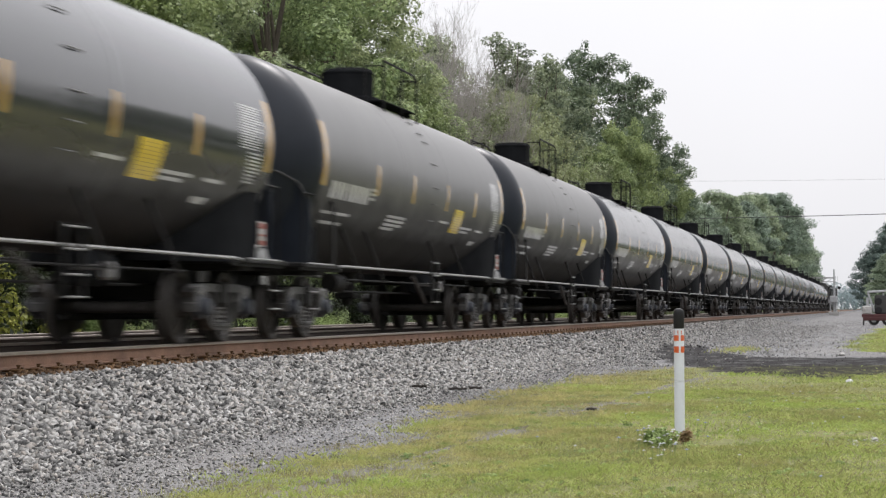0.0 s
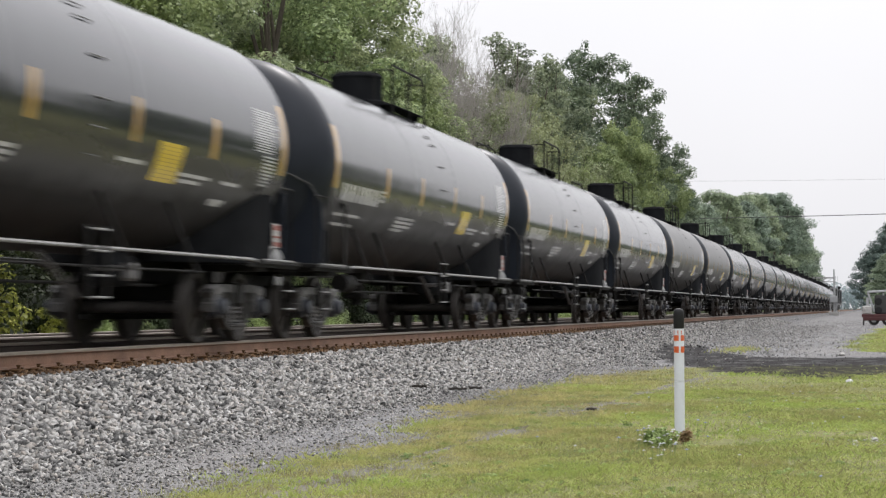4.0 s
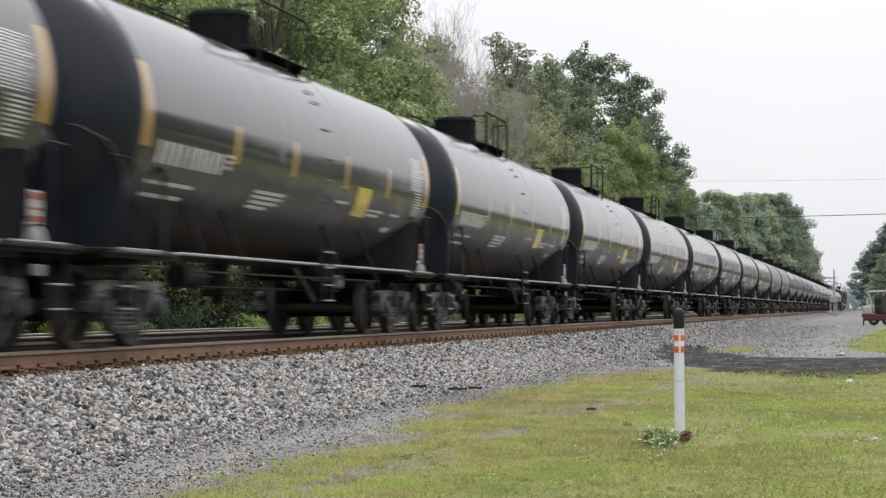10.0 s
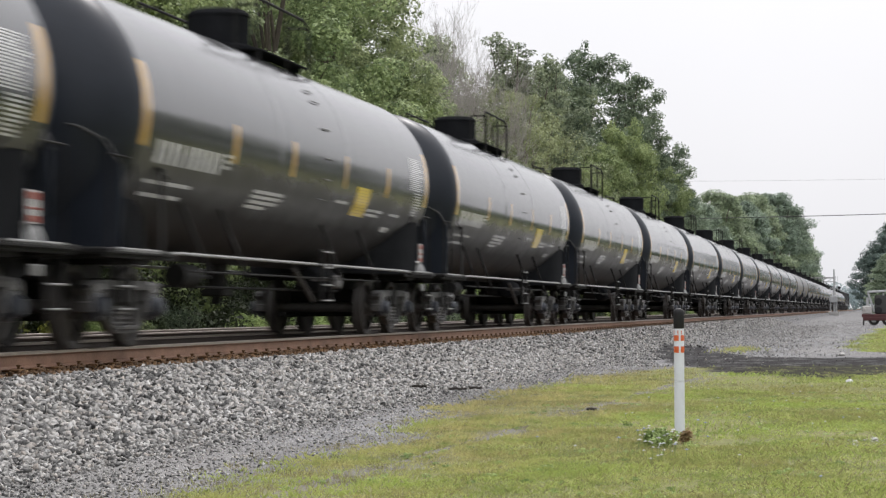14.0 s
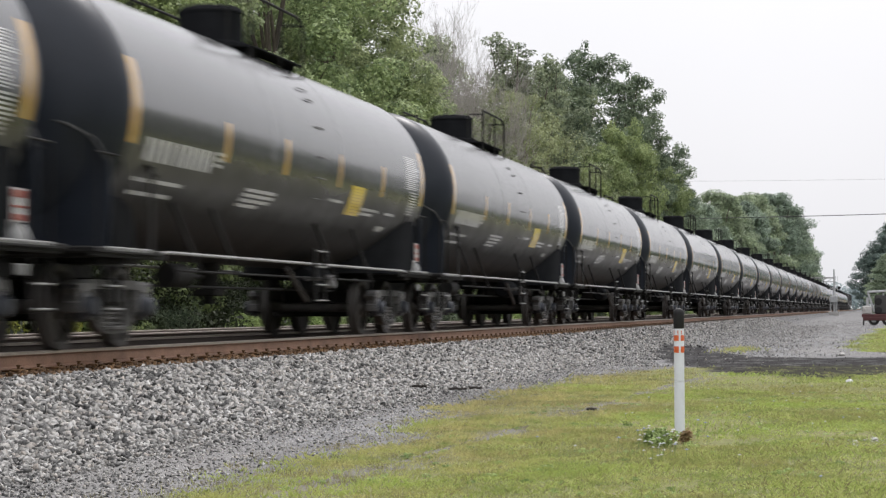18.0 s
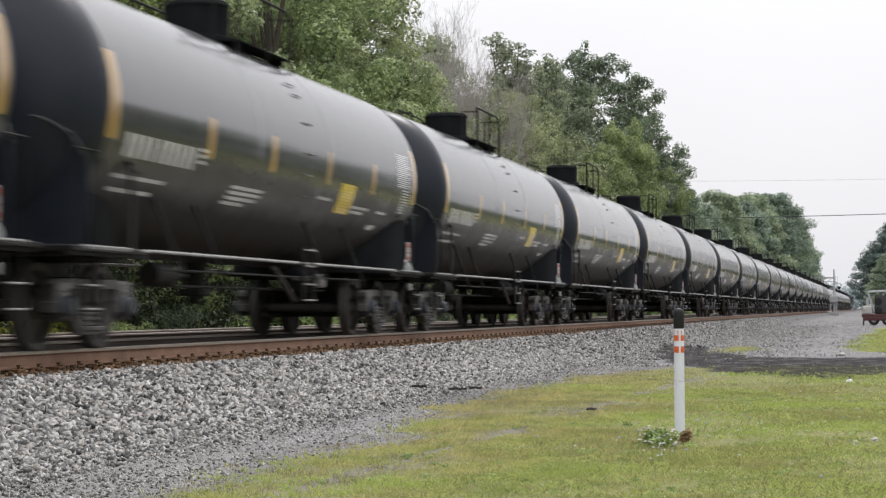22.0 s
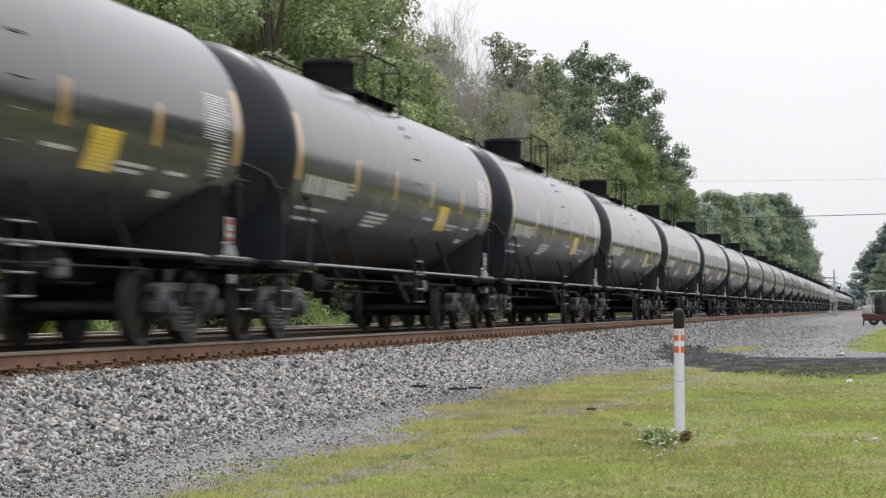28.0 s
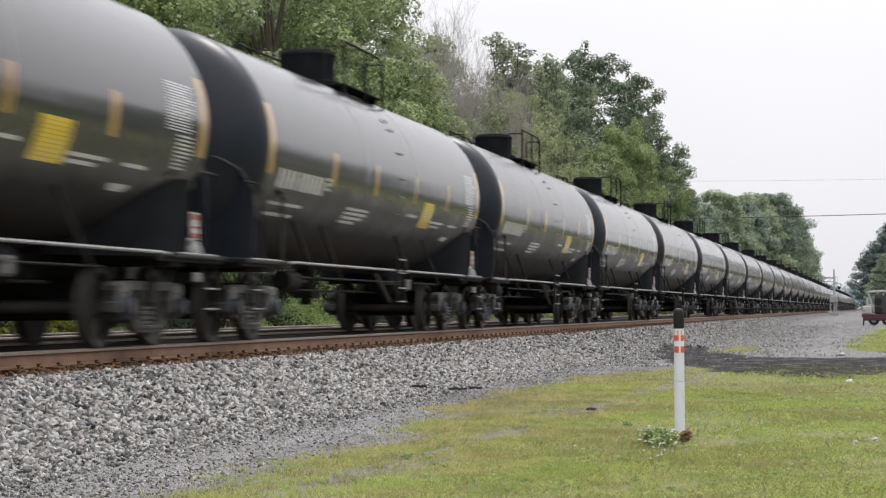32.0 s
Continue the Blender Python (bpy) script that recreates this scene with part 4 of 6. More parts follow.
def leaf_cloud(rnd, lobes, count, size, hollow=0.55):
    """Leaf quads spread through the outer part of many lobes (x, y, z, rx, ry, rz)."""
    lob = np.array(lobes)
    vol = (lob[:, 3] * lob[:, 4] * lob[:, 5]) ** (2 / 3)
    pick = rnd.choice(len(lob), count, p=vol / vol.sum())
    d = rnd.normal(size=(count, 3))
    d /= np.linalg.norm(d, axis=1)[:, None]
    rad = hollow + (1.08 - hollow) * rnd.random(count) ** 0.6
    rad += rnd.exponential(0.06, count)
    c = lob[pick, :3] + d * lob[pick, 3:6] * rad[:, None]
    # each leaf hangs outward with a lean of its own
    nrm = d * 0.7 + rnd.normal(size=(count, 3)) * 0.45 + np.array([0, 0, 0.6])
    nrm /= np.linalg.norm(nrm, axis=1)[:, None]
    a = np.cross(nrm, rnd.normal(size=(count, 3)))
    a /= np.linalg.norm(a, axis=1)[:, None]
    b = np.cross(nrm, a)
    s = size * (0.6 + 0.8 * rnd.random(count))[:, None]
    drop = nrm * s * 0.18
    verts = np.stack([c - a * s * 0.62, c - b * s * 0.34 + drop, c + a * s * 0.62, c + b * s * 0.34 + drop], 1).reshape(-1, 3)
    faces = np.arange(count * 4).reshape(-1, 4)
    return verts, faces


def crown_lobes(rnd, height, width, base, clumps):
    """Clumps of foliage: many uneven lobes round a loose crown outline."""
    lobes = []
    for i in range(clumps):
        h = base + (1 - base) * rnd.random() ** 0.8
        f = (h - base) / (1 - base)
        out = width * 0.5 * math.sin(math.pi * min(max(0.16 + 0.80 * f, 0), 1)) ** 0.7
        w = rnd.random() * 2 * math.pi
        q = out * (0.35 + 0.65 * rnd.random() ** 0.5)
        r = width * (0.042 + 0.058 * rnd.random())
        lobes.append((q * math.cos(w), q * math.sin(w), h * height - r * 0.5, r * (0.8 + 0.6 * rnd.random()), r * (0.8 + 0.6 * rnd.random()), r * (0.5 + 0.4 * rnd.random())))
    return lobes


def limb_lobes(rnd, height, width, base, limbs, per):
    """Foliage carried on separate limbs, so that the outline is uneven and the sky shows between."""
    lobes = []
    for i in range(limbs):
        f = base + (0.92 - base) * (i + rnd.random()) / limbs
        w = i * 2.4 + rnd.normal() * 0.4
        out = width * 0.5 * (1.0 - 0.75 * max(0, f - 0.45) / 0.5) * (0.75 + 0.45 * rnd.random())
        rise = height * (0.05 + 0.10 * rnd.random())
        for k in range(per):
            t = 0.30 + 0.75 * (k + rnd.random()) / per
            r = width * (0.036 + 0.042 * rnd.random()) * (1.15 - 0.35 * t)
            lobes.append((out * t * math.cos(w) + rnd.normal() * width * 0.035, out * t * math.sin(w) + rnd.normal() * width * 0.035, f * height + rise * t * 1.2 + rnd.normal() * height * 0.015, r * (1.0 + 0.5 * rnd.random()), r * (1.0 + 0.5 * rnd.random()), r * (0.55 + 0.3 * rnd.random())))
    order = rnd.permutation(len(lobes))
    return [lobes[k] for k in order]


def trunk_shape(rnd, height, r, lobes, limbs=14):
    """A tapered trunk with limbs that reach into the lobes."""
    sh = Shape()
    pts = [Vector((0.25 * rnd.normal() * (k / 6), 0.25 * rnd.normal() * (k / 6), height * 0.8 * k / 6)) for k in range(7)]
    for k in range(6):
        sh.rod(pts[k], pts[k + 1], r * (1 - 0.14 * k), 9, r * (1 - 0.14 * (k + 1)), False)
    for i in range(min(limbs, len(lobes))):
        x, y, z, *_ = lobes[i]
        k = min(5, max(1, int(z / (height * 0.8) * 6 * 0.7)))
        a = pts[k]
        b = Vector((x, y, z))
        mid = a.lerp(b, 0.5) + Vector((0, 0, -0.06 * height * 0.3))
        sh.rod(a, mid, r * 0.38, 6, r * 0.24, False).rod(mid, b, r * 0.24, 6, r * 0.06, False)
    return sh


def tree_kind(seed, height, width, base, clumps, leaves, size, mat, limbs=0, hollow=0.5):
    rnd = np.random.default_rng(seed)
    lobes = limb_lobes(rnd, height, width, base, limbs, clumps) if limbs else crown_lobes(rnd, height, width, base, clumps)
    v, f = leaf_cloud(rnd, lobes, leaves, size, 0.35 if limbs else hollow)
    return fast_mesh("crown", v, f, mat), trunk_shape(rnd, height, 0.018 * height, lobes).mesh("trunk", BARK)


def plant_tree(kind, m, label, group="", name="tree", category="tree"):
    crown, trunk = kind
    ob = thing(name, m, label, category, group)
    part("trunk", trunk, None, ob)
    part("crown", crown, None, ob, "leafy crown")
    return ob


BROAD = tree_kind(11, 17, 11, 0.19, 140, 50000, 0.145, LEAF_MID, 0, 0.6)
LEAFY = tree_kind(21, 18, 10, 0.19, 140, 50000, 0.145, LEAF_SOFT, 0, 0.6)
TALL = tree_kind(12, 20, 11, 0.10, 9, 30000, 0.20, LEAF_DARK, 30)
SPREAD = tree_kind(13, 23, 13, 0.16, 9, 34000, 0.22, LEAF_DARK, 30)
THIN = tree_kind(23, 18.5, 9, 0.10, 8, 20000, 0.19, LEAF_GREY, 26)
BRIGHT = tree_kind(14, 14, 9, 0.06, 110, 30000, 0.155, LEAF_LIGHT, 0, 0.62)
OLIVE = tree_kind(15, 13, 9, 0.08, 80, 9500, 0.16, LEAF_OLIVE)
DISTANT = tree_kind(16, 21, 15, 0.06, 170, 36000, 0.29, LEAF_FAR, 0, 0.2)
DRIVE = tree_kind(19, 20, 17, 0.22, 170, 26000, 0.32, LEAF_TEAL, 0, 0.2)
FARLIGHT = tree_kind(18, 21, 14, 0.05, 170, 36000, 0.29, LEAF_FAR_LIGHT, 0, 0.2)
BELT = tree_kind(17, 19, 16, 0.05, 60, 2600, 1.0, LEAF_FAR)
SHADY = tree_kind(17, 19, 16, 0.05, 60, 2600, 1.0, LEAF_DARK)
# same tree as BELT, in leaves coloured for deep shade
DEEP = tree_kind(17, 19, 16, 0.05, 60, 2600, 1.0, LEAF_SHADED)
WOODS = "trees of the wood behind the tracks"


def grove(kind, label, rows, group=WOODS):
    """Trees of one kind: place beside the line, place along it, size (or width and height), turn."""
    for x, y, s, w in rows:
        wide, high = s if isinstance(s, tuple) else (s, s)
        plant_tree(kind, pose(x + wood_edge(y) * (x < -3), y, 0, 0, 0, w) @ Matrix.Diagonal((wide, wide, high, 1)), label, group)


grove(BROAD, "leafy green broadleaf tree behind the tracks", [(-23, 52, 1.0, 0), (-22.5, 78, 0.98, 200), (-25, 92, 1.05, 300), (-21.5, 30, 0.9, 10)])
grove(LEAFY, "leafy mid-green tree behind the tracks", [(-23, 65, 1.0, 40), (-23, 40, 1.0, 120), (-22.6, 86, 1.0, 75), (-22, 94, 0.8, 160), (-23.5, 112, (0.75, 0.88), 280)])
grove(THIN, "slender grey-green tree with open foliage", [(-22.5, 106, (0.7, 0.62), 60), (-23, 117, (0.7, 0.6), 300), (-23.5, 124, (0.7, 0.68), 170), (-22, 133, (0.95, 0.93), 250), (-22, 140, (0.9, 0.9), 100), (-22.5, 150, (1.0, 0.93), 20), (-23, 162, (1.0, 0.98), 200)])
grove(BRIGHT, "light green young tree behind the tracks", [(-20.5, 57, 0.85, 30), (-20, 86, 0.8, 140), (-20.2, 181, (0.75, 1.24), 70), (-18.9, 165, (0.8, 1.12), 250), (-18.8, 150, (0.75, 0.92), 130), (-18.8, 139, (0.7, 0.76), 310), (-20, 212, (0.9, 1.08), 20), (-20, 72, 0.7, 200)])
grove(OLIVE, "half-bare olive tree with thin foliage", [(-19.8, 100, (0.75, 0.85), 0), (-19.8, 106, (0.75, 0.92), 170), (-19.8, 113, (0.8, 1.0), 100), (-19.8, 122, (0.85, 1.05), 40), (-20, 132, (0.9, 1.0), 210), (-20, 142, 0.95, 300)])
grove(TALL, "tall dark green tree at the edge of the wood", [(-23, 160, (1.0, 0.88), 110), (-21.6, 212, (0.85, 1.0), 60), (-21.6, 226, (0.85, 0.84), 30), (-22.6, 246, (0.75, 0.94), 130), (-23, 262, (0.85, 0.72), 130)])
grove(SPREAD, "spreading dark green tree at the edge of the wood", [(-22.5, 173, (0.78, 0.93), 20), (-21.9, 196, (0.86, 0.95), 200)])
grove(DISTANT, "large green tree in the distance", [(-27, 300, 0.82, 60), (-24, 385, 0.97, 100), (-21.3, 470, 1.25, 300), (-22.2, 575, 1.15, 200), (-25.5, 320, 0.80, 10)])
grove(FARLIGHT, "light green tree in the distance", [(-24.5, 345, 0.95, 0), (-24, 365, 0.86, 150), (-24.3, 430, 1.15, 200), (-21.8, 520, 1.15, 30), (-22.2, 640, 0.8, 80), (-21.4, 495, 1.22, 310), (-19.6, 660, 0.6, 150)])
grove(DRIVE, "dark bluish-green tree beside the gravel drive", [(3.4, 345, (0.62, 0.64), 40), (8.5, 352, 0.9, 150), (2.2, 339, (0.6, 0.48), 260)], "trees beside the drive")
grove(FARLIGHT, "pale green bushy tree beside the gravel drive", [(3.0, 290, (0.40, 0.40), 10), (1.9, 300, (0.34, 0.33), 90)], "trees beside the drive")
# the depth of the wood, with its shade put into the leaf colour
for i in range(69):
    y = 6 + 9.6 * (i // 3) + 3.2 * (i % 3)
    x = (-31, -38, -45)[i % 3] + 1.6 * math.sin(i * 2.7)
    plant_tree(DEEP, pose(x, y, 0, 0, 0, 70 * i) @ Matrix.Scale(0.72 + 0.08 * math.sin(i * 1.9), 4), "leafy tree deep in the wood, coloured as in shade", WOODS)
# the belt of trees on the other side of the lawn, behind the camera and beside it
for i in range(44):
    y = -90 + 12 * i
    x = (16 if y > 50 else 30) + 2.5 * math.sin(i * 2.1)
    k = (0.85 if y < 50 else 0.50 if y < 130 else 0.2) * (1 + 0.12 * math.sin(i * 1.3))
    plant_tree(SHADY if y < 135 else BELT, pose(x, y, 0, 0, 0, 50 * i) @ Matrix.Scale(k, 4), "leafy tree across the lawn", "trees across the lawn")


def bare_tree(seed, height, forks=7):
    """A dead tree: forking limbs that end in fine upright twigs."""
    rnd = random.Random(seed)
    sh = Shape()

    def grow(p, d, length, r, depth):
        q = p + d * length
        sh.rod(p, q, r, 5 if depth > 3 else 3, r * 0.7, False)
        if depth == 0:
            return
        for k in range(3 if depth > 2 else 2):
            lean = Vector((rnd.uniform(-1, 1), rnd.uniform(-1, 1), rnd.uniform(0.0, 0.6)))
            grow(p.lerp(q, rnd.uniform(0.4, 1.0)), (d * 0.8 + lean * (0.5 if depth > 5 else 0.75)).normalized(), length * rnd.uniform(0.58, 0.84), max(r * 0.58, 0.0065), depth - 1)

    grow(Vector((0, 0, 0)), Vector((0, 0, 1)), height * 0.26, 0.006 * height, forks)
    return sh


for x, y, h, seed, wide in ((-20.6, 99.5, 20, 3, 0.6), (-20.3, 102, 21, 21, 0.6), (-20.4, 104.5, 21, 25, 0.6), (-20.2, 107, 20.5, 27, 0.6), (-20.6, 109.5, 20, 11, 0.6), (-20.8, 106, 21, 5, 0.6), (-19.9, 112.5, 16.5, 29, 0.65), (-19.9, 118, 15, 30, 0.75), (-20.0, 126, 13, 8, 0.8)):
    ob = thing("bare_tree", pose(x, y, 0, 0, 0, 40 * seed) @ Matrix.Diagonal((wide, wide, 1, 1)), "dead grey tree with bare fine twigs", "tree", "bare trees of the wood")
    part("branch_work", bare_tree(seed, h, 8 if seed > 20 else 7), DEADWOOD, ob, "bare grey branches", smooth=0)
    part("stump_flare", Shape().rod((0, 0, -0.1), (0, 0, 0.9), 0.011 * h, 8, 0.0075 * h), BARK, ob)

# bushes along the verge of the second track
BUSH = []
for seed, mat in ((31, LEAF_WEED), (32, LEAF_MID), (33, LEAF_DARK)):
    r = np.random.default_rng(seed)
    lobes = [(r.normal() * 0.55, r.normal() * 0.8, 0.25 + 0.9 * r.random(), 0.35 + 0.25 * r.random(), 0.35 + 0.3 * r.random(), 0.3 + 0.2 * r.random()) for _ in range(22)]
    v, f = leaf_cloud(r, lobes, 6500, 0.075, 0.3)
    stem = Shape()
    for q in lobes[:9]:
        stem.rod((0, 0, 0), q[:3], 0.025, 5, 0.008, False)
    BUSH.append((fast_mesh("foliage", v, f, mat), stem.mesh("stem", BARK)))
# undergrowth whose shade under the trees is in the leaf colour
r = np.random.default_rng(36)
lobes = [(r.normal() * 1.1, r.normal() * 1.5, 0.4 + 2.0 * r.random(), 0.5 + 0.4 * r.random(), 0.5 + 0.4 * r.random(), 0.4 + 0.3 * r.random()) for _ in range(34)]
v, f = leaf_cloud(r, lobes, 9000, 0.10, 0.3)
stem = Shape()
for q in lobes[:12]:
    stem.rod((0, 0, 0), q[:3], 0.04, 5, 0.012, False)
SHRUB = (fast_mesh("foliage", v, f, LEAF_SHADED), stem.mesh("stem", BARK))
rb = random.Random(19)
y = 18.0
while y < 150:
    ob = thing("shrub", pose(-20.9 + rb.uniform(-0.6, 0.6), y, 0.0, 0, 0, rb.uniform(0, 360)) @ Matrix.Scale(rb.uniform(0.75, 1.2), 4), "shrub under the trees, coloured as in deep shade", "shrub", "shrubs under the trees")
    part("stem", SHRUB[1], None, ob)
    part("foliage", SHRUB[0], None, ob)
    y += rb.uniform(2.2, 3.8)
BUSH.append((fast_mesh("foliage", *leaf_cloud(np.random.default_rng(39), [(0.5 * math.cos(2.4 * k) * (k % 3) / 2, 0.7 * math.sin(2.4 * k) * (k % 4) / 3, 0.2 + 0.1 * k, 0.26, 0.3, 0.18) for k in range(12)], 2200, 0.085, 0.3), LEAF_YELLOW), BUSH[0][1]))
WORDS = ("bright green leafy bush beside the second track", "low leafy green bush beside the second track", "dark green bush beside the second track", "yellowing open bush beside the second track")
rb = random.Random(9)
spots = [(24.5, 1, 0.7), (30, 0, 0.6), (38, 2, 0.8), (42.9, 3, 1.45), (45.0, 3, 0.7), (48.8, 0, 0.6), (50.2, 1, 0.5), (54.5, 2, 0.8), (59.6, 0, 0.55), (66.6, 0, 0.75), (68.6, 0, 0.9), (70.5, 1, 0.7), (78, 2, 0.9), (84, 0, 0.7)]
y = 90.0
while y < 150:
    spots.append((y, rb.choice((0, 0, 1, 2)), rb.uniform(0.5, 1.2)))
    y += rb.uniform(3.0, 9.0)
for y, k, size in spots:
    ob = thing("bush", pose(-18.0 + rb.uniform(-0.5, 0.3), y, 0.08, 0, 0, rb.uniform(0, 360)) @ Matrix.Scale(size, 4), WORDS[k], "bush", "bushes along the verge")
    part("stem", BUSH[k][1], None, ob)
    part("foliage", BUSH[k][0], None, ob)

# ---- locomotives and the buffer car at the head ----
LOCO_BLACK = plain("black_locomotive_paint", (0.012, 0.012, 0.013), (0.03, 0.03, 0.03), 0.4)
HOPPER_GREY = plain("dark_grey_hopper_paint", (0.03, 0.03, 0.032), (0.06, 0.058, 0.055), 0.55, 0, 1.2)
GLASS = Nodes("dark_cab_glass").set("Base Color", (0.02, 0.025, 0.03)).set("Roughness", 0.05).mat


def locomotive(m):
    ob = thing("locomotive", m, "black six-axle diesel locomotive hauling the train", "locomotive", "locomotives of the moving train")
    part("frame", Shape().box(0, 0, 1.25, 3.0, 21.6, 0.35, 0.05), LOCO_BLACK, ob)
    part("long_hood", Shape().box(0, -2.2, 2.85, 1.9, 14.5, 2.85, 0.12).box(0, -6.5, 4.3, 2.3, 3.4, 0.5, 0.1), LOCO_BLACK, ob, "black engine hood")
    cab = part("cab", Shape().box(0, 6.6, 2.95, 3.0, 3.0, 3.05, 0.15), LOCO_BLACK, ob, "black driving cab")
    part("nose", Shape().box(0, 9.1, 2.3, 2.0, 2.2, 1.75, 0.2), LOCO_BLACK, ob)
    for x in (-1.51, 1.51):
        part("side_window", Shape().box(x, 6.6, 3.7, 0.04, 1.6, 0.7, 0.02), GLASS, cab)
        part("walkway_handrail", Shape().pipe([(x, -10.5, 1.45), (x, -10.5, 2.4), (x, 5.0, 2.4), (x, 5.0, 1.45)], 0.025, 6), GREYPIPE, ob, "pale handrail")
    for x in (-0.7, 0.7):
        part("windscreen", Shape().box(x, 8.11, 3.75, 0.9, 0.04, 0.7, 0.02), GLASS, cab)
    for k in range(3):
        part("radiator_fan", Shape().lathe([(0, 0.16), (0.6, 0.16), (0.66, 0.1), (0.66, 0)], 20, m=pose(0, -3.5 - 1.5 * k, 4.28 if k < 1 else 4.55)), LOCO_BLACK, ob)
    part("exhaust_stack", Shape().box(0, 0.8, 4.4, 0.5, 1.0, 0.3, 0.04), LOCO_BLACK, ob)
    part("fuel_tank", Shape().box(0, 0, 0.72, 2.5, 5.2, 0.85, 0.15), LOCO_BLACK, ob)
    for s in (-1, 1):
        part("coupler", Shape().rod((0, s * 10.8, 0.88), (0, s * 11.2, 0.88), 0.1, 8).box(0, s * 11.25, 0.88, 0.28, 0.3, 0.3, 0.05), CASTING, ob)
        t = new("truck")
        t.parent = ob
        t.matrix_basis = pose(0, s * 6.7, 0)
        for x in (-1, 1):
            part("side_frame", Shape().box(x * 1.05, 0, 0.62, 0.18, 4.6, 0.42, 0.06).box(x * 1.05, 0, 0.42, 0.16, 1.2, 0.3, 0.05), BLACK, t)
        for e in (-1.7, 0.0, 1.7):
            w = part("wheelset", WHEELSET_ME, None, t, at=pose(0, e, 0.457))
            w["axle"] = 10 + e
    return ob


def covered_hopper(m):
    ob = thing("buffer_car", m, "dark grey covered hopper car behind the locomotives", "hopper car", "locomotives of the moving train")
    body = Shape()
    body.v = [(x * w, y, z) for y, lo in ((-7.6, 0), (-6.2, 1), (6.2, 1), (7.6, 0)) for x, w, z in ((-1, 1.55, 1.9 if not lo else 1.25), (-1, 1.55, 3.9), (-1, 1.1, 4.45), (1, 1.1, 4.45), (1, 1.55, 3.9), (1, 1.55, 1.9 if not lo else 1.25))]
    for k in range(3):
        for i in range(6):
            j = (i + 1) % 6
            body.f.append((k * 6 + i, k * 6 + j, k * 6 + 6 + j, k * 6 + 6 + i))
    body.f += [tuple(range(6)), tuple(range(18, 24))]
    part("hopper_body", body, HOPPER_GREY, ob, "dark grey steel body", smooth=20)
    for k in range(13):
        for x in (-1.57, 1.57):
            part("side_rib", Shape().box(x, -6.6 + 1.1 * k, 2.85, 0.07, 0.1, 2.0, 0.01), HOPPER_GREY, ob)
    part("sill", Shape().box(0, 0, 1.05, 0.5, 16.2, 0.35, 0.03), BLACK, ob)
    part("roof_hatch", Shape().box(0, 0, 4.52, 0.6, 12.0, 0.14, 0.03), HOPPER_GREY, ob)
    for k in range(3):
        y = -4.1 + 4.1 * k
        part("hopper_chute", Shape().put([(-1.4, y - 1.7, 1.4), (1.4, y - 1.7, 1.4), (1.4, y + 1.7, 1.4), (-1.4, y + 1.7, 1.4), (-0.5, y - 0.4, 0.55), (0.5, y - 0.4, 0.55), (0.5, y + 0.4, 0.55), (-0.5, y + 0.4, 0.55)], [(0, 1, 2, 3), (4, 5, 6, 7), (0, 1, 5, 4), (1, 2, 6, 5), (2, 3, 7, 6), (3, 0, 4, 7)]), HOPPER_GREY, ob)
    for s in (-1, 1):
        truck(ob, s * 6.3)
        part("coupler", Shape().rod((0, s * 8.1, 0.88), (0, s * 8.5, 0.88), 0.1, 8).box(0, s * 8.55, 0.88, 0.28, 0.3, 0.3, 0.05), CASTING, ob)
    return ob


head_y = FIRST + 17 * LENGTH + LENGTH / 2
engines.append((0, covered_hopper(along(head_y + 8.7))))
train_place[engines[0][1].name] = head_y + 8.7
for k in range(3):
    y = head_y + 17.4 + 11.35 + 22.7 * k
    ob = locomotive(along(y)) if k == 0 else copy_thing(engines[1][1], along(y))
    engines.append((k + 1, ob))
    train_place[ob.name] = y

# ---- marker post and the weeds at its foot ----
POST = (-1.617, 18.63)
post = thing("marker_post", pose(POST[0], POST[1], 0.0, 0.3, -0.3, 0), "white plastic utility marker post with black cap and orange bands", "marker post")
part("tube", Shape().rod((0, 0, -0.05), (0, 0, 0.46), 0.0455, 24).rod((0, 0, 0.463), (0, 0, 0.93), 0.0445, 24), WHITEPLASTIC, post, "white round plastic tube")
part("cap", Shape().lathe([(0.046, 0.0), (0.0475, 0.005), (0.0475, 0.135), (0.044, 0.155), (0.033, 0.17), (0.015, 0.176), (0.0, 0.177)], 24, m=pose(0, 0, 0.922)), CAP, post, "rounded black cap")
for z, h in ((0.815, 0.05), (0.712, 0.055)):
    for w in (-70, 20, 110, 200):
        seg = Shape()
        for k in range(4):
            a, b = radians(w + 4 + 17 * k), radians(w + 21 + 17 * k)
            r = 0.0462
            seg.put([(r * math.cos(a), r * math.sin(a), z), (r * math.cos(b), r * math.sin(b), z), (r * math.cos(b), r * math.sin(b), z + h), (r * math.cos(a), r * math.sin(a), z + h)], [(0, 1, 2, 3)])
        part("reflective_patch", seg, ORANGE, post, "orange reflective patch")
for w in (-62, 28, 118, 208):
    seg = Shape()
    r = 0.0462
    for a0, a1 in ((0, 9), (51, 60)):
        a, b = radians(w + a0), radians(w + a1)
        seg.put([(r * math.cos(a), r * math.sin(a), 0.872), (r * math.cos(b), r * math.sin(b), 0.872), (r * math.cos(b), r * math.sin(b), 0.905), (r * math.cos(a), r * math.sin(a), 0.905)], [(0, 1, 2, 3)])
    part("reflective_patch", seg, ORANGE, post)

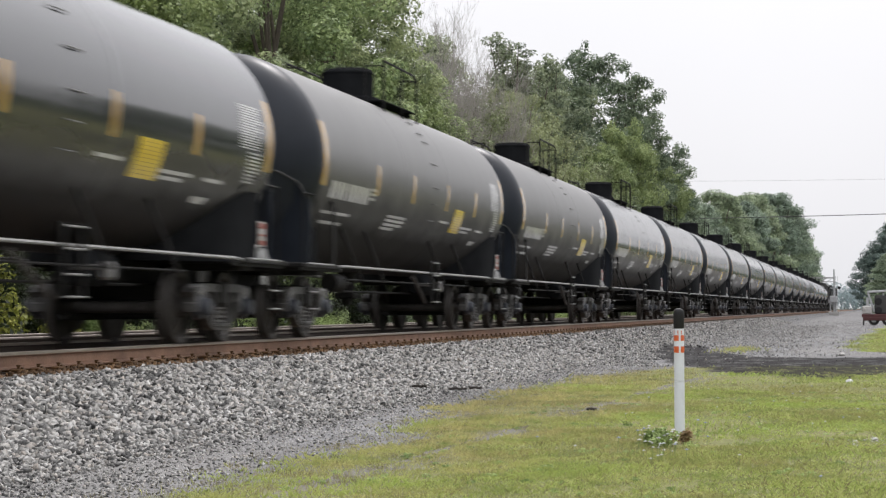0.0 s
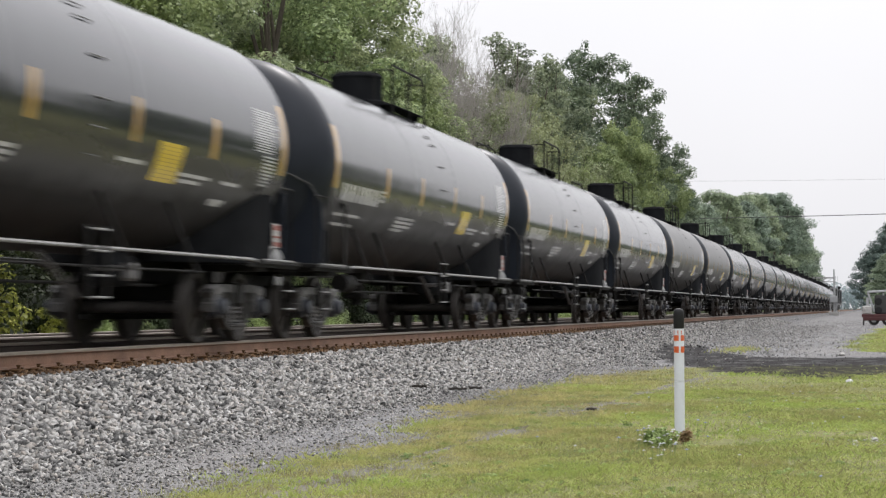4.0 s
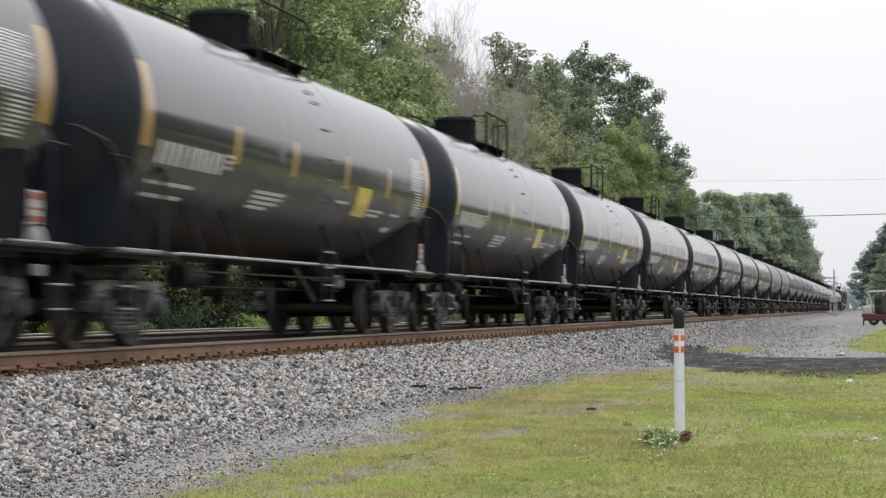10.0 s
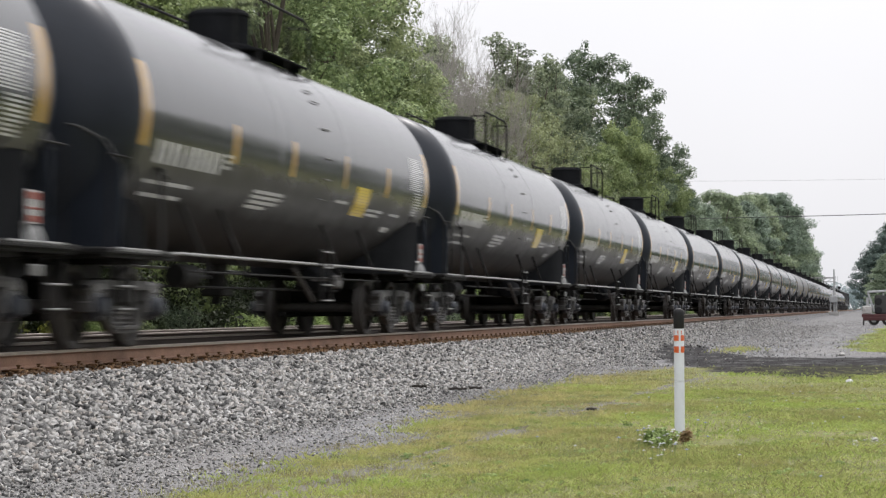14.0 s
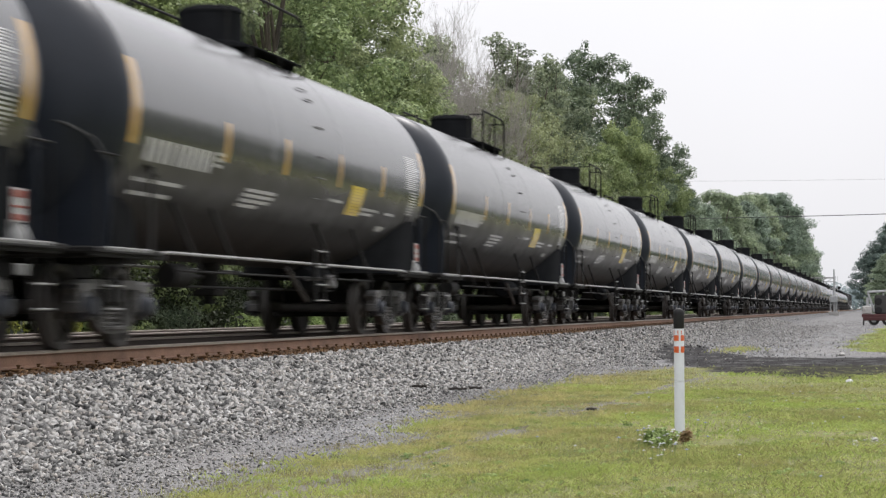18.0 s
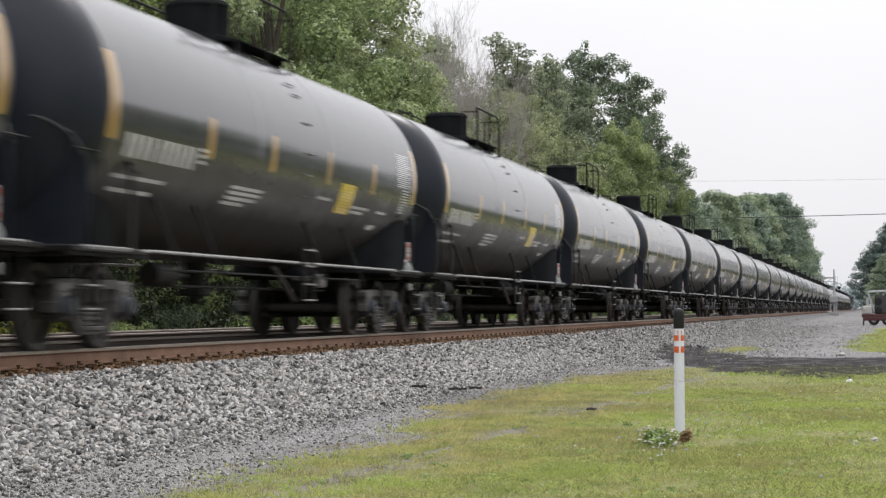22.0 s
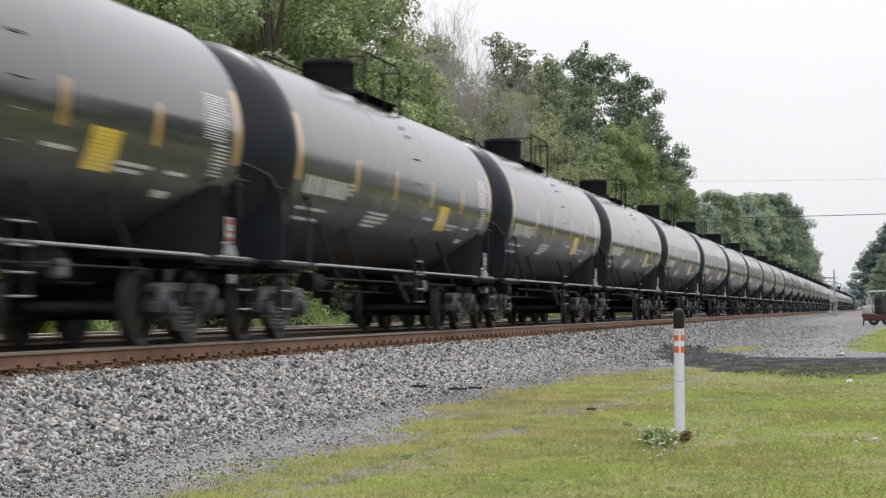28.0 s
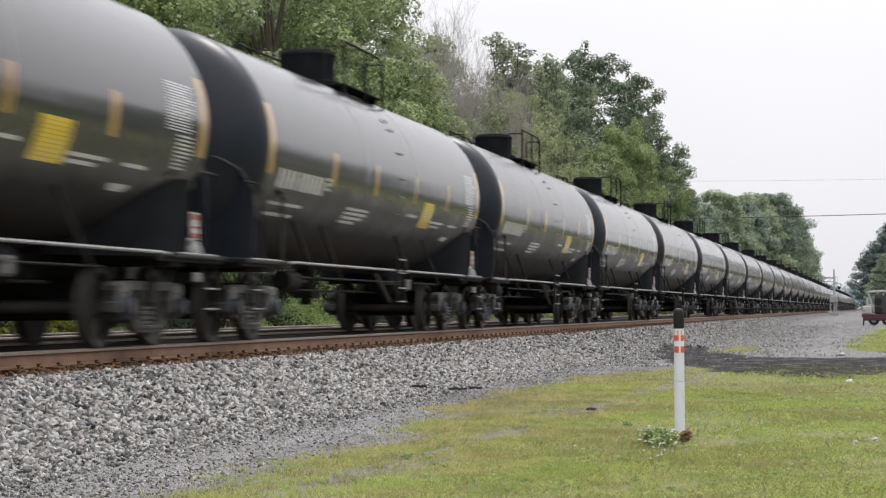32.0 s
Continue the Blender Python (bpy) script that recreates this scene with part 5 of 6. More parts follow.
r = np.random.default_rng(77)
weed = thing("weed_clump", pose(-1.62, 16.95, 0.0), "dark green leafy weed clump before the post", "weed")
lobes = [(r.normal() * 0.06, r.normal() * 0.06, 0.02 + 0.09 * r.random(), 0.05, 0.05, 0.04) for _ in range(18)]
v, f = leaf_cloud(r, lobes, 800, 0.03, 0.2)
part("foliage", fast_mesh("foliage", v, f, LEAF_WEED), None, weed)
dry = thing("dry_weed", pose(-1.47, 17.3, 0.0), "dry brown weed before the post", "weed")
lobes = [(r.normal() * 0.03, r.normal() * 0.03, 0.02 + 0.07 * r.random(), 0.03, 0.03, 0.04) for _ in range(10)]
v, f = leaf_cloud(r, lobes, 260, 0.025, 0.1)
part("foliage", fast_mesh("foliage", v, f, DRYWEED), None, dry)


def flower(x, y, h, blue=False, size=0.022):
    ob = thing("wild_flower", pose(x, y, 0.0), "small pale blue wild flower on a thin stem" if blue else "small white wild flower in the grass", "flower", "wild flowers in the lawn")
    part("stem", Shape().rod((0, 0, -0.01), (0.01, 0.0, h), 0.0025, 4, 0.002), LEAF_MID, ob)
    head = Shape()
    for k in range(7):
        w = 2 * math.pi * k / 7
        a, b = Vector((math.cos(w), math.sin(w), 0)), Vector((-math.sin(w), math.cos(w), 0))
        c = Vector((0.01, 0, h))
        head.put([c, c + a * size * 0.6 + b * size * 0.3 + Vector((0, 0, 0.006)), c + a * size + Vector((0, 0, 0.004)), c + a * size * 0.6 - b * size * 0.3 + Vector((0, 0, 0.006))], [(0, 1, 2, 3)])
    head.lathe([(0.0, h + 0.012), (size * 0.35, h + 0.008), (size * 0.4, h)], 8, m=pose(0.01, 0, 0))
    part("bloom", head, PETAL_BLUE if blue else PETAL, ob, smooth=0)


rf = random.Random(4)
for cx, cy, n in ((-1.60, 17.0, 10), (-1.72, 16.8, 8), (-1.60, 15.9, 5), (-1.43, 15.6, 4), (-1.49, 15.0, 6), (-1.85, 17.6, 3)):
    for k in range(n):
        flower(cx + rf.gauss(0, 0.06), cy + rf.gauss(0, 0.2), rf.uniform(0.04, 0.13), False, rf.uniform(0.014, 0.022))
for x, y, h in ((-1.80, 16.8, 0.13), (-1.76, 16.9, 0.14), (-1.86, 16.0, 0.12), (-1.40, 18.6, 0.1), (-1.38, 17.5, 0.18), (-1.40, 15.6, 0.1), (-1.28, 15.2, 0.09)):
    flower(x, y, h, True, 0.019)
for k in range(30):
    y = rf.uniform(13, 30)
    flower(rf.uniform(-2.6, 0.15), y, rf.uniform(0.03, 0.08), rf.random() < 0.25, 0.016)

# ---- loose stones, sticks ----


def rock(seed, size, squash=0.6):
    rnd = random.Random(seed)
    sh = Shape()
    prof = [(0.0, -0.4), (0.35, -0.38), (0.5, -0.1), (0.46, 0.2), (0.28, 0.4), (0.0, 0.45)]
    sh.lathe(prof, 9)
    sh.v = [(x * size * rnd.uniform(0.8, 1.2), y * size * rnd.uniform(0.8, 1.2), (z + 0.3) * size * squash * rnd.uniform(0.85, 1.15)) for x, y, z in sh.v]
    return sh


for k, (x, y, s) in enumerate(((-0.27, 32.0, 0.11), (-0.6, 50.0, 0.16), (-0.3, 17.9, 0.05), (-0.1, 17.6, 0.06), (0.05, 18.0, 0.06))):
    ob = part("stone", rock(k + 2, s), PETAL if k == 0 else CONCRETE, at=pose(x, y, 0.0, 0, 0, 70 * k))
    tagged(ob, "pale stone lying in the grass", "stone", "pale stones in the lawn")
STICK = plain("dark_rotten_wood", (0.02, 0.017, 0.015), (0.06, 0.05, 0.042), 0.9, 0, 8.0, 0.5)
for k, (x, y, z, w, n) in enumerate(((-5.42, 25.6, 0.09, 75, 0.2), (-5.0, 25.9, 0.05, 80, 0.24), (-4.85, 26.3, 0.05, 60, 0.2), (-2.9, 22.6, 0.0, 85, 0.11))):
    st = Shape()
    pts = [(0, n * (i / 5 - 0.5), 0.006 * math.sin(2.3 * i + k)) for i in range(6)]
    for a, b in zip(pts, pts[1:]):
        st.rod(a, b, 0.018, 6, 0.013)
    st.rod(pts[2], (0.4 * n, pts[2][1] + 0.5 * n, 0.15 * n), 0.009, 5, 0.004)
    tagged(part("stick", st, STICK, at=pose(x, y, z + (0.05 if z else 0.02), 0, 0, w)), "dark broken stick lying on the gravel", "stick", "sticks on the gravel")

# ---- crossing signal, signal bridge, parked machine, wires ----
sig = thing("signal_mast", pose(-4.62, 300, 0.2), "grey railway signal mast with an equipment cabinet", "signal mast")
part("base", Shape().box(0, 0, 0.15, 1.5, 1.2, 0.5, 0.04), CONCRETE, sig, "pale concrete base")
part("mast", Shape().rod((0.05, 0, 0.3), (0.05, 0, 6.3), 0.13, 10, 0.10), SIGNALGREY, sig, "slim grey mast")
cab = part("cabinet", Shape().box(-0.05, 0, 2.15, 1.0, 0.8, 0.95, 0.05), SIGNALGREY, sig, "grey steel equipment cabinet")
part("cabinet_door", Shape().box(-0.05, -0.42, 2.15, 0.84, 0.04, 0.8, 0.01), SIGNALGREY, cab)
for x in (-0.45, 0.3):
    part("leg", Shape().rod((x, 0, 0.3), (x, 0, 1.6), 0.11, 8), SIGNALGREY, sig)
part("cross_arm", Shape().box(0, 0, 3.7, 1.9, 0.1, 0.12, 0.02), SIGNALGREY, sig)
for x in (-0.7, 0.75):
    part("signal_lamp", Shape().lathe([(0, -0.12), (0.2, -0.1), (0.22, 0.1), (0, 0.12)], 14, "Y", pose(x, 0, 3.75)), CAP, sig, "round black signal lamp")
part("ladder", Shape().rod((0.25, 0.1, 0.3), (0.25, 0.1, 5.4), 0.025, 5).rod((0.5, 0.1, 0.3), (0.5, 0.1, 5.4), 0.025, 5), SIGNALGREY, sig)

span = thing("signal_bridge", pose(-11.4, 400, 0.1), "grey steel signal bridge over the tracks", "signal bridge")
for z in (5.9, 6.6):
    for y in (-0.5, 0.5):
        part("chord", Shape().box(0, y, z, 11.0, 0.14, 0.14, 0.02), SIGNALGREY, span)
part("deck", Shape().box(0, 0, 6.72, 11.2, 1.2, 0.08, 0.02), CONCRETE, span)
for k in range(9):
    part("truss_web", Shape().rod((-5.2 + 1.15 * k, -0.5, 5.9), (-5.2 + 1.15 * (k + 1), -0.5, 6.6), 0.06, 6), SIGNALGREY, span)
for x in (-5.35, 5.35):
    part("leg", Shape().box(x, 0, 2.9, 0.26, 0.9, 6.1, 0.04), SIGNALGREY, span)

mach = thing("parked_trailer", pose(-0.06, 140, 0.0, 0, 0, 0), "white work machine on a low dark red trailer", "trailer")
part("deck_frame", Shape().box(1.55, 0, 0.62, 3.75, 2.0, 0.22, 0.03).box(1.55, -0.98, 0.42, 3.6, 0.1, 0.22, 0.02), REDPAINT, mach, "dark red steel frame")
for x in (0.45, 1.3, 2.15):
    wh = part("wheel", Shape().lathe([(0.0, -0.13), (0.2, -0.13), (0.33, -0.11), (0.36, -0.06), (0.36, 0.06), (0.33, 0.11), (0.2, 0.13), (0.0, 0.13)], 20, "Y", pose(x, -0.8, 0.36)), RUBBER, mach, "black rubber tyre")
    part("rim", Shape().lathe([(0.0, -0.145), (0.16, -0.145), (0.18, -0.125)], 16, "Y", pose(x, -0.8, 0.36)), WHITEPAINT, wh)
part("engine_box", Shape().box(0.02, -0.2, 0.99, 0.62, 1.0, 0.54, 0.06), PLACARD_WHITE, mach, "white engine cover")
part("control_column", Shape().box(0.06, -0.2, 1.5, 0.2, 0.25, 0.55, 0.04), WHITEPAINT, mach, "white control column")
part("slanting_post", Shape().box(0, 0, 0, 0.14, 0.2, 1.38, 0.03, pose(0.28, -0.4, 1.5, 0, -18, 0)), WHITEPAINT, mach, "white slanting post")
part("slanting_post", Shape().box(0, 0, 0, 0.10, 0.15, 1.2, 0.02, pose(1.1, -0.4, 1.6, 0, -6, 0)), WHITEPAINT, mach, "white slanting post")
part("upper_beam", Shape().box(0, 0, 0, 2.6, 0.3, 0.15, 0.03, pose(1.35, -0.4, 2.22, 0, -3, 0)), WHITEPAINT, mach)
bod = part("body", Shape().box(1.75, 0.1, 1.35, 2.5, 1.2, 1.25, 0.08), HOPPER_GREY, mach, "dark grey machine body")
for z in (1.55, 0.98):
    part("round_opening", Shape().lathe([(0.0, -0.03), (0.2, -0.03), (0.24, 0.0), (0.24, 0.05)], 18, "Y", pose(0.74, -0.52, z)), CAP, bod, "dark round opening")
part("headlight", Shape().lathe([(0, -0.05), (0.1, -0.03), (0.11, 0.03)], 14, "Y", pose(-0.12, -0.7, 1.05)), PLACARD_WHITE, mach)
part("jack", Shape().rod((-0.2, -0.5, 0.0), (-0.2, -0.5, 0.6), 0.05, 8), CASTING, mach)

for z, r_, rise in ((11.9, 0.045, 0.16), (16.0, 0.010, 0.03)):
    w = Shape()
    rows = [(-26 + 4 * i, z + rise * (i / 2 - 3) + 0.02 * (i / 2 - 3) ** 2) for i in range(17)]
    w.put([(x, 250 + r_ * math.cos(a), h + r_ * math.sin(a)) for x, h in rows for a in (0, 1.26, 2.51, 3.77, 5.03)], [(5 * k + j, 5 * k + (j + 1) % 5, 5 * k + 5 + (j + 1) % 5, 5 * k + 5 + j) for k in range(16) for j in range(5)] + [(4, 3, 2, 1, 0), (80, 81, 82, 83, 84)])
    tagged(part("overhead_wire", w, WIRE), "dark overhead utility wire crossing the line", "wire", "overhead wires")

for x, low, high in ((-26, 11.6, 16.09), (38, 12.2, 16.2)):
    pole = thing("utility_pole", pose(x, 250, 0), "brown timber utility pole at the edge of the wood", "utility pole", "utility poles")
    part("shaft", Shape().rod((0, 0.22, -0.3), (0, 0.22, 17), 0.17, 10, 0.12), BARK, pole, "round timber shaft")
    for z in (low, high):
        part("cross_arm", Shape().box(0, 0.12, z - 0.16, 0.12, 0.6, 0.12, 0.02), BARK, pole)
        part("insulator", Shape().lathe([(0.0, -0.1), (0.04, -0.1), (0.06, -0.03), (0.03, 0.0), (0.06, 0.05), (0.0, 0.08)], 10, m=pose(0, 0, z)), CONCRETE, pole, "pale ceramic insulator")

# distant woods that close the view along the line, haze painted into their leaves
rw = np.random.default_rng(5)
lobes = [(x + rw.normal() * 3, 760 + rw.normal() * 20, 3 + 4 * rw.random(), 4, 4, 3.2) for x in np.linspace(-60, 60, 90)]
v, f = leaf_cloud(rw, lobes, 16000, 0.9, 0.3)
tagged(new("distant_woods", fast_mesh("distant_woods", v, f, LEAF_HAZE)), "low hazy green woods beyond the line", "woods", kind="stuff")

# ---- lawn, ballast and ties ----


def wave(x, y, seed):
    """A soft random field, from 0 to 1."""
    rnd = np.random.default_rng(seed)
    out = np.zeros_like(x)
    for k in range(9):
        a = rnd.random() * 6.28
        w = 0.5 * 1.45 ** k
        out += np.sin((x * math.cos(a) + y * math.sin(a)) * w + rnd.random() * 6.28) / (1 + 0.28 * k)
    return 0.5 + out / 7


def cinder_field(x, y):
    """Below one where cinders cover the drive."""
    return ((y - 41.0 - 0.9 * (x + 0.9) ** 2) / 7.0) ** 2 + np.maximum((x + 4.15) / -1.5, 0) ** 2 + (wave(x * 1.5, y * 0.8, 17) - 0.5) * 1.4


def lawn_blades(count, y0, y1, tall, wide, seed, power, lean=0.9):
    rnd = np.random.default_rng(seed)
    y = y0 + (y1 - y0) * rnd.random(count) ** power
    x = -4.9 + 6.2 * rnd.random(count)
    # only where the lawn can be seen
    keep = x < 0.012 * y + 0.4
    edge = np.interp(y, [p[0] for p in LAWN], [p[1] for p in LAWN])
    keep &= x > edge + (wave(x * 1.6, y, 3) - 0.5) * 0.9 + (wave(x * 5, y * 3, 33) - 0.5) * 0.7 + rnd.normal(size=count) * 0.16
    rut = np.abs(x - ((y - 13) * 0.036 - 3.35))
    keep &= rnd.random(count) < np.clip((cinder_field(x, y) - 0.75) * 1.4, 0.012, 1)
    # bare stretches of the wheel rut
    bare = np.exp(-((y - 13.6) / 2.4) ** 2) + 0.6 * np.exp(-((y - 18.6) / 1.2) ** 2) + 0.9 * np.exp(-((y - 22.9) / 0.8) ** 2) + 0.9 * np.exp(-((y - 30) / 4) ** 2)
    keep &= (rut > 0.6 * bare * np.clip(wave(x * 2.1, y * 1.6, 8) - 0.3, 0, 1)) | (rnd.random(count) < 0.14)
    # thin, worn turf in places
    keep &= rnd.random(count) < np.clip(0.25 + 1.6 * (wave(x * 2.2, y * 1.1, 27) - 0.22), 0.12, 1)
    x, y = x[keep], y[keep]
    n = len(x)
    h = tall * (0.45 + 0.9 * rnd.random(n)) * (0.6 + 0.8 * wave(x, y, 5)) * (0.2 + 1.7 * wave(x * 7, y * 4, 9))
    # longer and unmown along the gravel
    h *= 1 + 1.0 * np.exp(-np.clip(x - np.interp(y, [p[0] for p in LAWN], [p[1] for p in LAWN]), 0, 9) / 0.35) * rnd.random(n)
    a = rnd.random(n) * 6.283
    lx, ly = rnd.normal(size=n) * h * lean, rnd.normal(size=n) * h * lean
    dx, dy = np.cos(a) * wide * 0.5, np.sin(a) * wide * 0.5
    z = np.full(n, -0.01)
    v = np.stack([np.stack([x - dx, y - dy, z], 1), np.stack([x + dx, y + dy, z], 1), np.stack([x + dx * 0.5 + lx * 0.45, y + dy * 0.5 + ly * 0.45, h * 0.65], 1), np.stack([x + lx, y + ly, h], 1)], 1).reshape(-1, 3)
    return v, np.arange(n * 4).reshape(-1, 4)


va, fa = lawn_blades(300000, 11.0, 28, 0.018, 0.0052, 1, 1.15)
vb, fb = lawn_blades(150000, 28, 130, 0.020, 0.012, 2, 1.7)
vc, fc = lawn_blades(60000, 51, 135, 0.034, 0.018, 6, 1.2)
# taller seeding stalks
vd, fd = lawn_blades(26000, 11.0, 34, 0.036, 0.0036, 7, 1.15, 0.3)
tagged(new("grass", fast_mesh("grass", np.concatenate([va, vb, vc, vd]), np.concatenate([fa, fb + len(va), fc + len(va) + len(vb), fd + len(va) + len(vb) + len(vc)]), BLADE)), "short yellow-green mown grass with dry patches", "grass", kind="stuff")

# straw-coloured tufts along the gravel and in the thin turf
rnd = np.random.default_rng(52)
cy = 11.2 + 26 * rnd.random(900) ** 1.3
along_edge = rnd.random(900) < 0.45
edge = np.interp(cy, [p[0] for p in LAWN], [p[1] for p in LAWN])
cx = np.where(along_edge, edge + 0.1 + rnd.normal(size=900) * 0.28, edge + 0.2 + np.abs(rnd.normal(size=900)) * 1.1)
pick = np.repeat(np.arange(900), 26)
n = len(pick)
x = cx[pick] + rnd.normal(size=n) * 0.05
y = cy[pick] + rnd.normal(size=n) * 0.09
h = (0.016 + 0.022 * rnd.random(n)) * (0.6 + 0.8 * rnd.random(900))[pick]
a = rnd.random(n) * 6.283
dx, dy = np.cos(a) * 0.0022, np.sin(a) * 0.0022
v = np.stack([np.stack([x - dx, y - dy, 0 * x - 0.01], 1), np.stack([x + dx, y + dy, 0 * x - 0.01], 1), np.stack([x + rnd.normal(size=n) * h * 0.6, y + rnd.normal(size=n) * h * 0.6, h], 1)], 1).reshape(-1, 3)
tagged(new("dry_grass", fast_mesh("dry_grass", v, np.arange(len(v)).reshape(-1, 3), DRYGRASS)), "straw-coloured dry tufts of grass beside the gravel", "grass", kind="stuff")

# low broad-leaved weeds among the grass
rnd = np.random.default_rng(88)
cy = 11.5 + 20 * rnd.random(420) ** 1.3
cx = -3.6 + 4.2 * rnd.random(420)
spots = [(x, y, 0.008, 0.02 + 0.03 * rnd.random(), 0.02 + 0.03 * rnd.random(), 0.010 + 0.008 * rnd.random()) for x, y in zip(cx, cy) if wave(np.array([x * 1.3]), np.array([y * 0.8]), 12)[0] > 0.44]
v, f = leaf_cloud(rnd, spots, 40 * len(spots), 0.017, 0.1)
tagged(new("lawn_weed", fast_mesh("lawn_weed", v, f, LEAF_WEED)), "low broad-leaved weeds growing in the lawn", "weeds", kind="stuff")


def ground_height(x, y):
    return np.interp(x - SLANT * (y - 41) * (x < -3.5), [p[0] for p in PROFILE], [p[1] for p in PROFILE])


def stones(count, y0, y1, x0, x1, size, seed, power=1.0, lot=False, even=False):
    rnd = np.random.default_rng(seed)
    y = y0 + (y1 - y0) * rnd.random(count) ** power
    x = x0 + (x1 - x0) * rnd.random(count)
    if x1 < -4 and not even:
        x += SLANT * (y - 41)
    # thin out towards the dusty strip by the lawn
    keep = rnd.random(count) < (np.full(count, 0.8) if lot else 0.8 * np.clip((x1 - x) / (0.45 * (x1 - x0)), 0, 1) if even else (np.clip((-4.95 - x) / 0.6 + 0.1, 0.04, 1.0) if x1 < -4 else np.ones(count)))
    if lot:
        keep &= (cinder_field(x, y) > 1.0) & (rnd.random(count) < 0.55)
        keep &= x < -0.3 + np.interp(y, [p[0] for p in LAWN], [p[1] for p in LAWN])
    if x1 < -1.5:
        keep &= (cinder_field(x, y) > 0.8) | (rnd.random(count) < 0.02)
        keep &= x < np.interp(y, [p[0] for p in LAWN], [p[1] for p in LAWN]) + 0.25 - 0.7 * rnd.random(count)
    x, y = x[keep], y[keep]
    n = len(x)
    s = size * (0.45 + 1.0 * rnd.random(n) ** 1.4) * (0.9 if even else np.clip(0.5 + (-4.9 - x) * 0.5, 0.4, 1.0) if x1 < -4 else 0.8)
    # angular chips: a rough three-sided block with a smaller, twisted top
    turn = np.array([0.0, 2.1, 4.2, 0.35, 2.45, 4.55])
    cube = np.stack([np.cos(turn), np.sin(turn), np.array([-0.8, -0.8, -0.8, 0.8, 0.8, 0.8])], 1) * np.array([1, 1, 1, 0.72, 0.72, 1])[:, None]
    p = cube[None] * (0.72 + 0.5 * rnd.random((n, 6, 3))) * np.array([1.2, 1.0, 0.46]) * s[:, None, None] * 0.7
    q = rnd.normal(size=(n, 4)) * np.array([1.0, 0.34, 0.34, 1.0]) + np.array([0, 0.0, 0.22, 0])
    q /= np.linalg.norm(q, axis=1)[:, None]
    w, a, b, c = q.T
    rot = np.stack([np.stack([1 - 2 * (b * b + c * c), 2 * (a * b - c * w), 2 * (a * c + b * w)], 1), np.stack([2 * (a * b + c * w), 1 - 2 * (a * a + c * c), 2 * (b * c - a * w)], 1), np.stack([2 * (a * c - b * w), 2 * (b * c + a * w), 1 - 2 * (a * a + b * b)], 1)], 1)
    p = np.einsum("nij,nkj->nki", rot, p)
    z = ground_height(x, y) + s * (-0.1 + 0.6 * rnd.random(n))
    p += np.stack([x, y, z], 1)[:, None, :]
    chips = np.array([(0, 2, 1), (3, 4, 5), (0, 1, 4), (0, 4, 3), (1, 2, 5), (1, 5, 4), (2, 0, 3), (2, 3, 5)])
    return p.reshape(-1, 3), (np.arange(n)[:, None, None] * 6 + chips[None]).reshape(-1, 3)


parts = [stones(100000, 11.5, 42, -7.70, -4.1, 0.048, 21, 1.3), stones(34000, 42, 150, -7.70, -4.2, 0.052, 22, 1.4), stones(26000, 30, 190, -6.0, 1.2, 0.034, 25, 1.3, True), stones(38000, 11.5, 44, -5.7, -3.5, 0.018, 26, 1.4, even=True), stones(20000, 40, 135, -5.6, -1.55, 0.034, 29, 1.5, even=True), stones(4000, 16, 60, -12.2, -10.4, 0.07, 23)]
vs, fs, k = [], [], 0
for v, f in parts:
    vs.append(v)
    fs.append(f + k)
    k += len(v)
tagged(new("ballast_stone", fast_mesh("ballast_stone", np.concatenate(vs), np.concatenate(fs), STONE)), "loose grey crushed-stone ballast", "gravel", kind="stuff")

v, f = stones(7000, 11.5, 60, -8.2, -7.6, 0.045, 31, 1.2)
v[:, 2] += 0.02
tagged(new("rusty_ballast", fast_mesh("rusty_ballast", v, f, RUST)), "rust-stained crushed stone beside the rail", "gravel", kind="stuff")

# crumbs of cinder on the drive, and a pale gravelly patch in the lawn
v, f = stones(900, 32, 58, -5.6, 1.2, 0.022, 41)
mid = v.reshape(-1, 6, 3).mean(1)
ok = cinder_field(mid[:, 0], mid[:, 1]) < 0.6
v = v.reshape(-1, 6, 3)[ok].reshape(-1, 3)
tagged(new("cinder", fast_mesh("cinder", v, f[:len(v) // 6 * 8], CINDER)), "black cinders scattered on the drive", "cinders", kind="stuff")
v, f = stones(900, 54.0, 60.0, -5.7, -3.9, 0.05, 43)
mid = v.reshape(-1, 6, 3).mean(1)
far = ((mid[:, 1] - 57.0) / 2.4) ** 2 + ((mid[:, 0] + 4.8) / 0.6) ** 2
ok = far + (wave(mid[:, 0] * 5, mid[:, 1] * 3, 44) - 0.5) * 1.5 < 1
lift = np.repeat(0.09 * np.clip(1 - far[ok], 0, 1), 6)
v = v.reshape(-1, 6, 3)[ok].reshape(-1, 3)
v[:, 2] += lift
tagged(new("cinder_heap", fast_mesh("cinder_heap", v, f[:len(v) // 6 * 8], CINDER)), "low heap of black cinders beside the ballast", "cinders", kind="stuff")
v, f = stones(420, 16.9, 18.5, -0.42, 0.35, 0.021, 42)
mid = v.reshape(-1, 6, 3).mean(1)
ok = ((mid[:, 1] - 17.7) / 0.7) ** 2 + ((mid[:, 0] - 0.05) / 0.4) ** 2 + (wave(mid[:, 0] * 6, mid[:, 1] * 4, 19) - 0.5) * 3 < 0.6
v = v.reshape(-1, 6, 3)[ok].reshape(-1, 3)
f = f[:len(v) // 6 * 8]
tagged(new("pale_gravel", fast_mesh("pale_gravel", v, f, CONCRETE)), "pale gravel showing through the lawn", "gravel", kind="stuff")
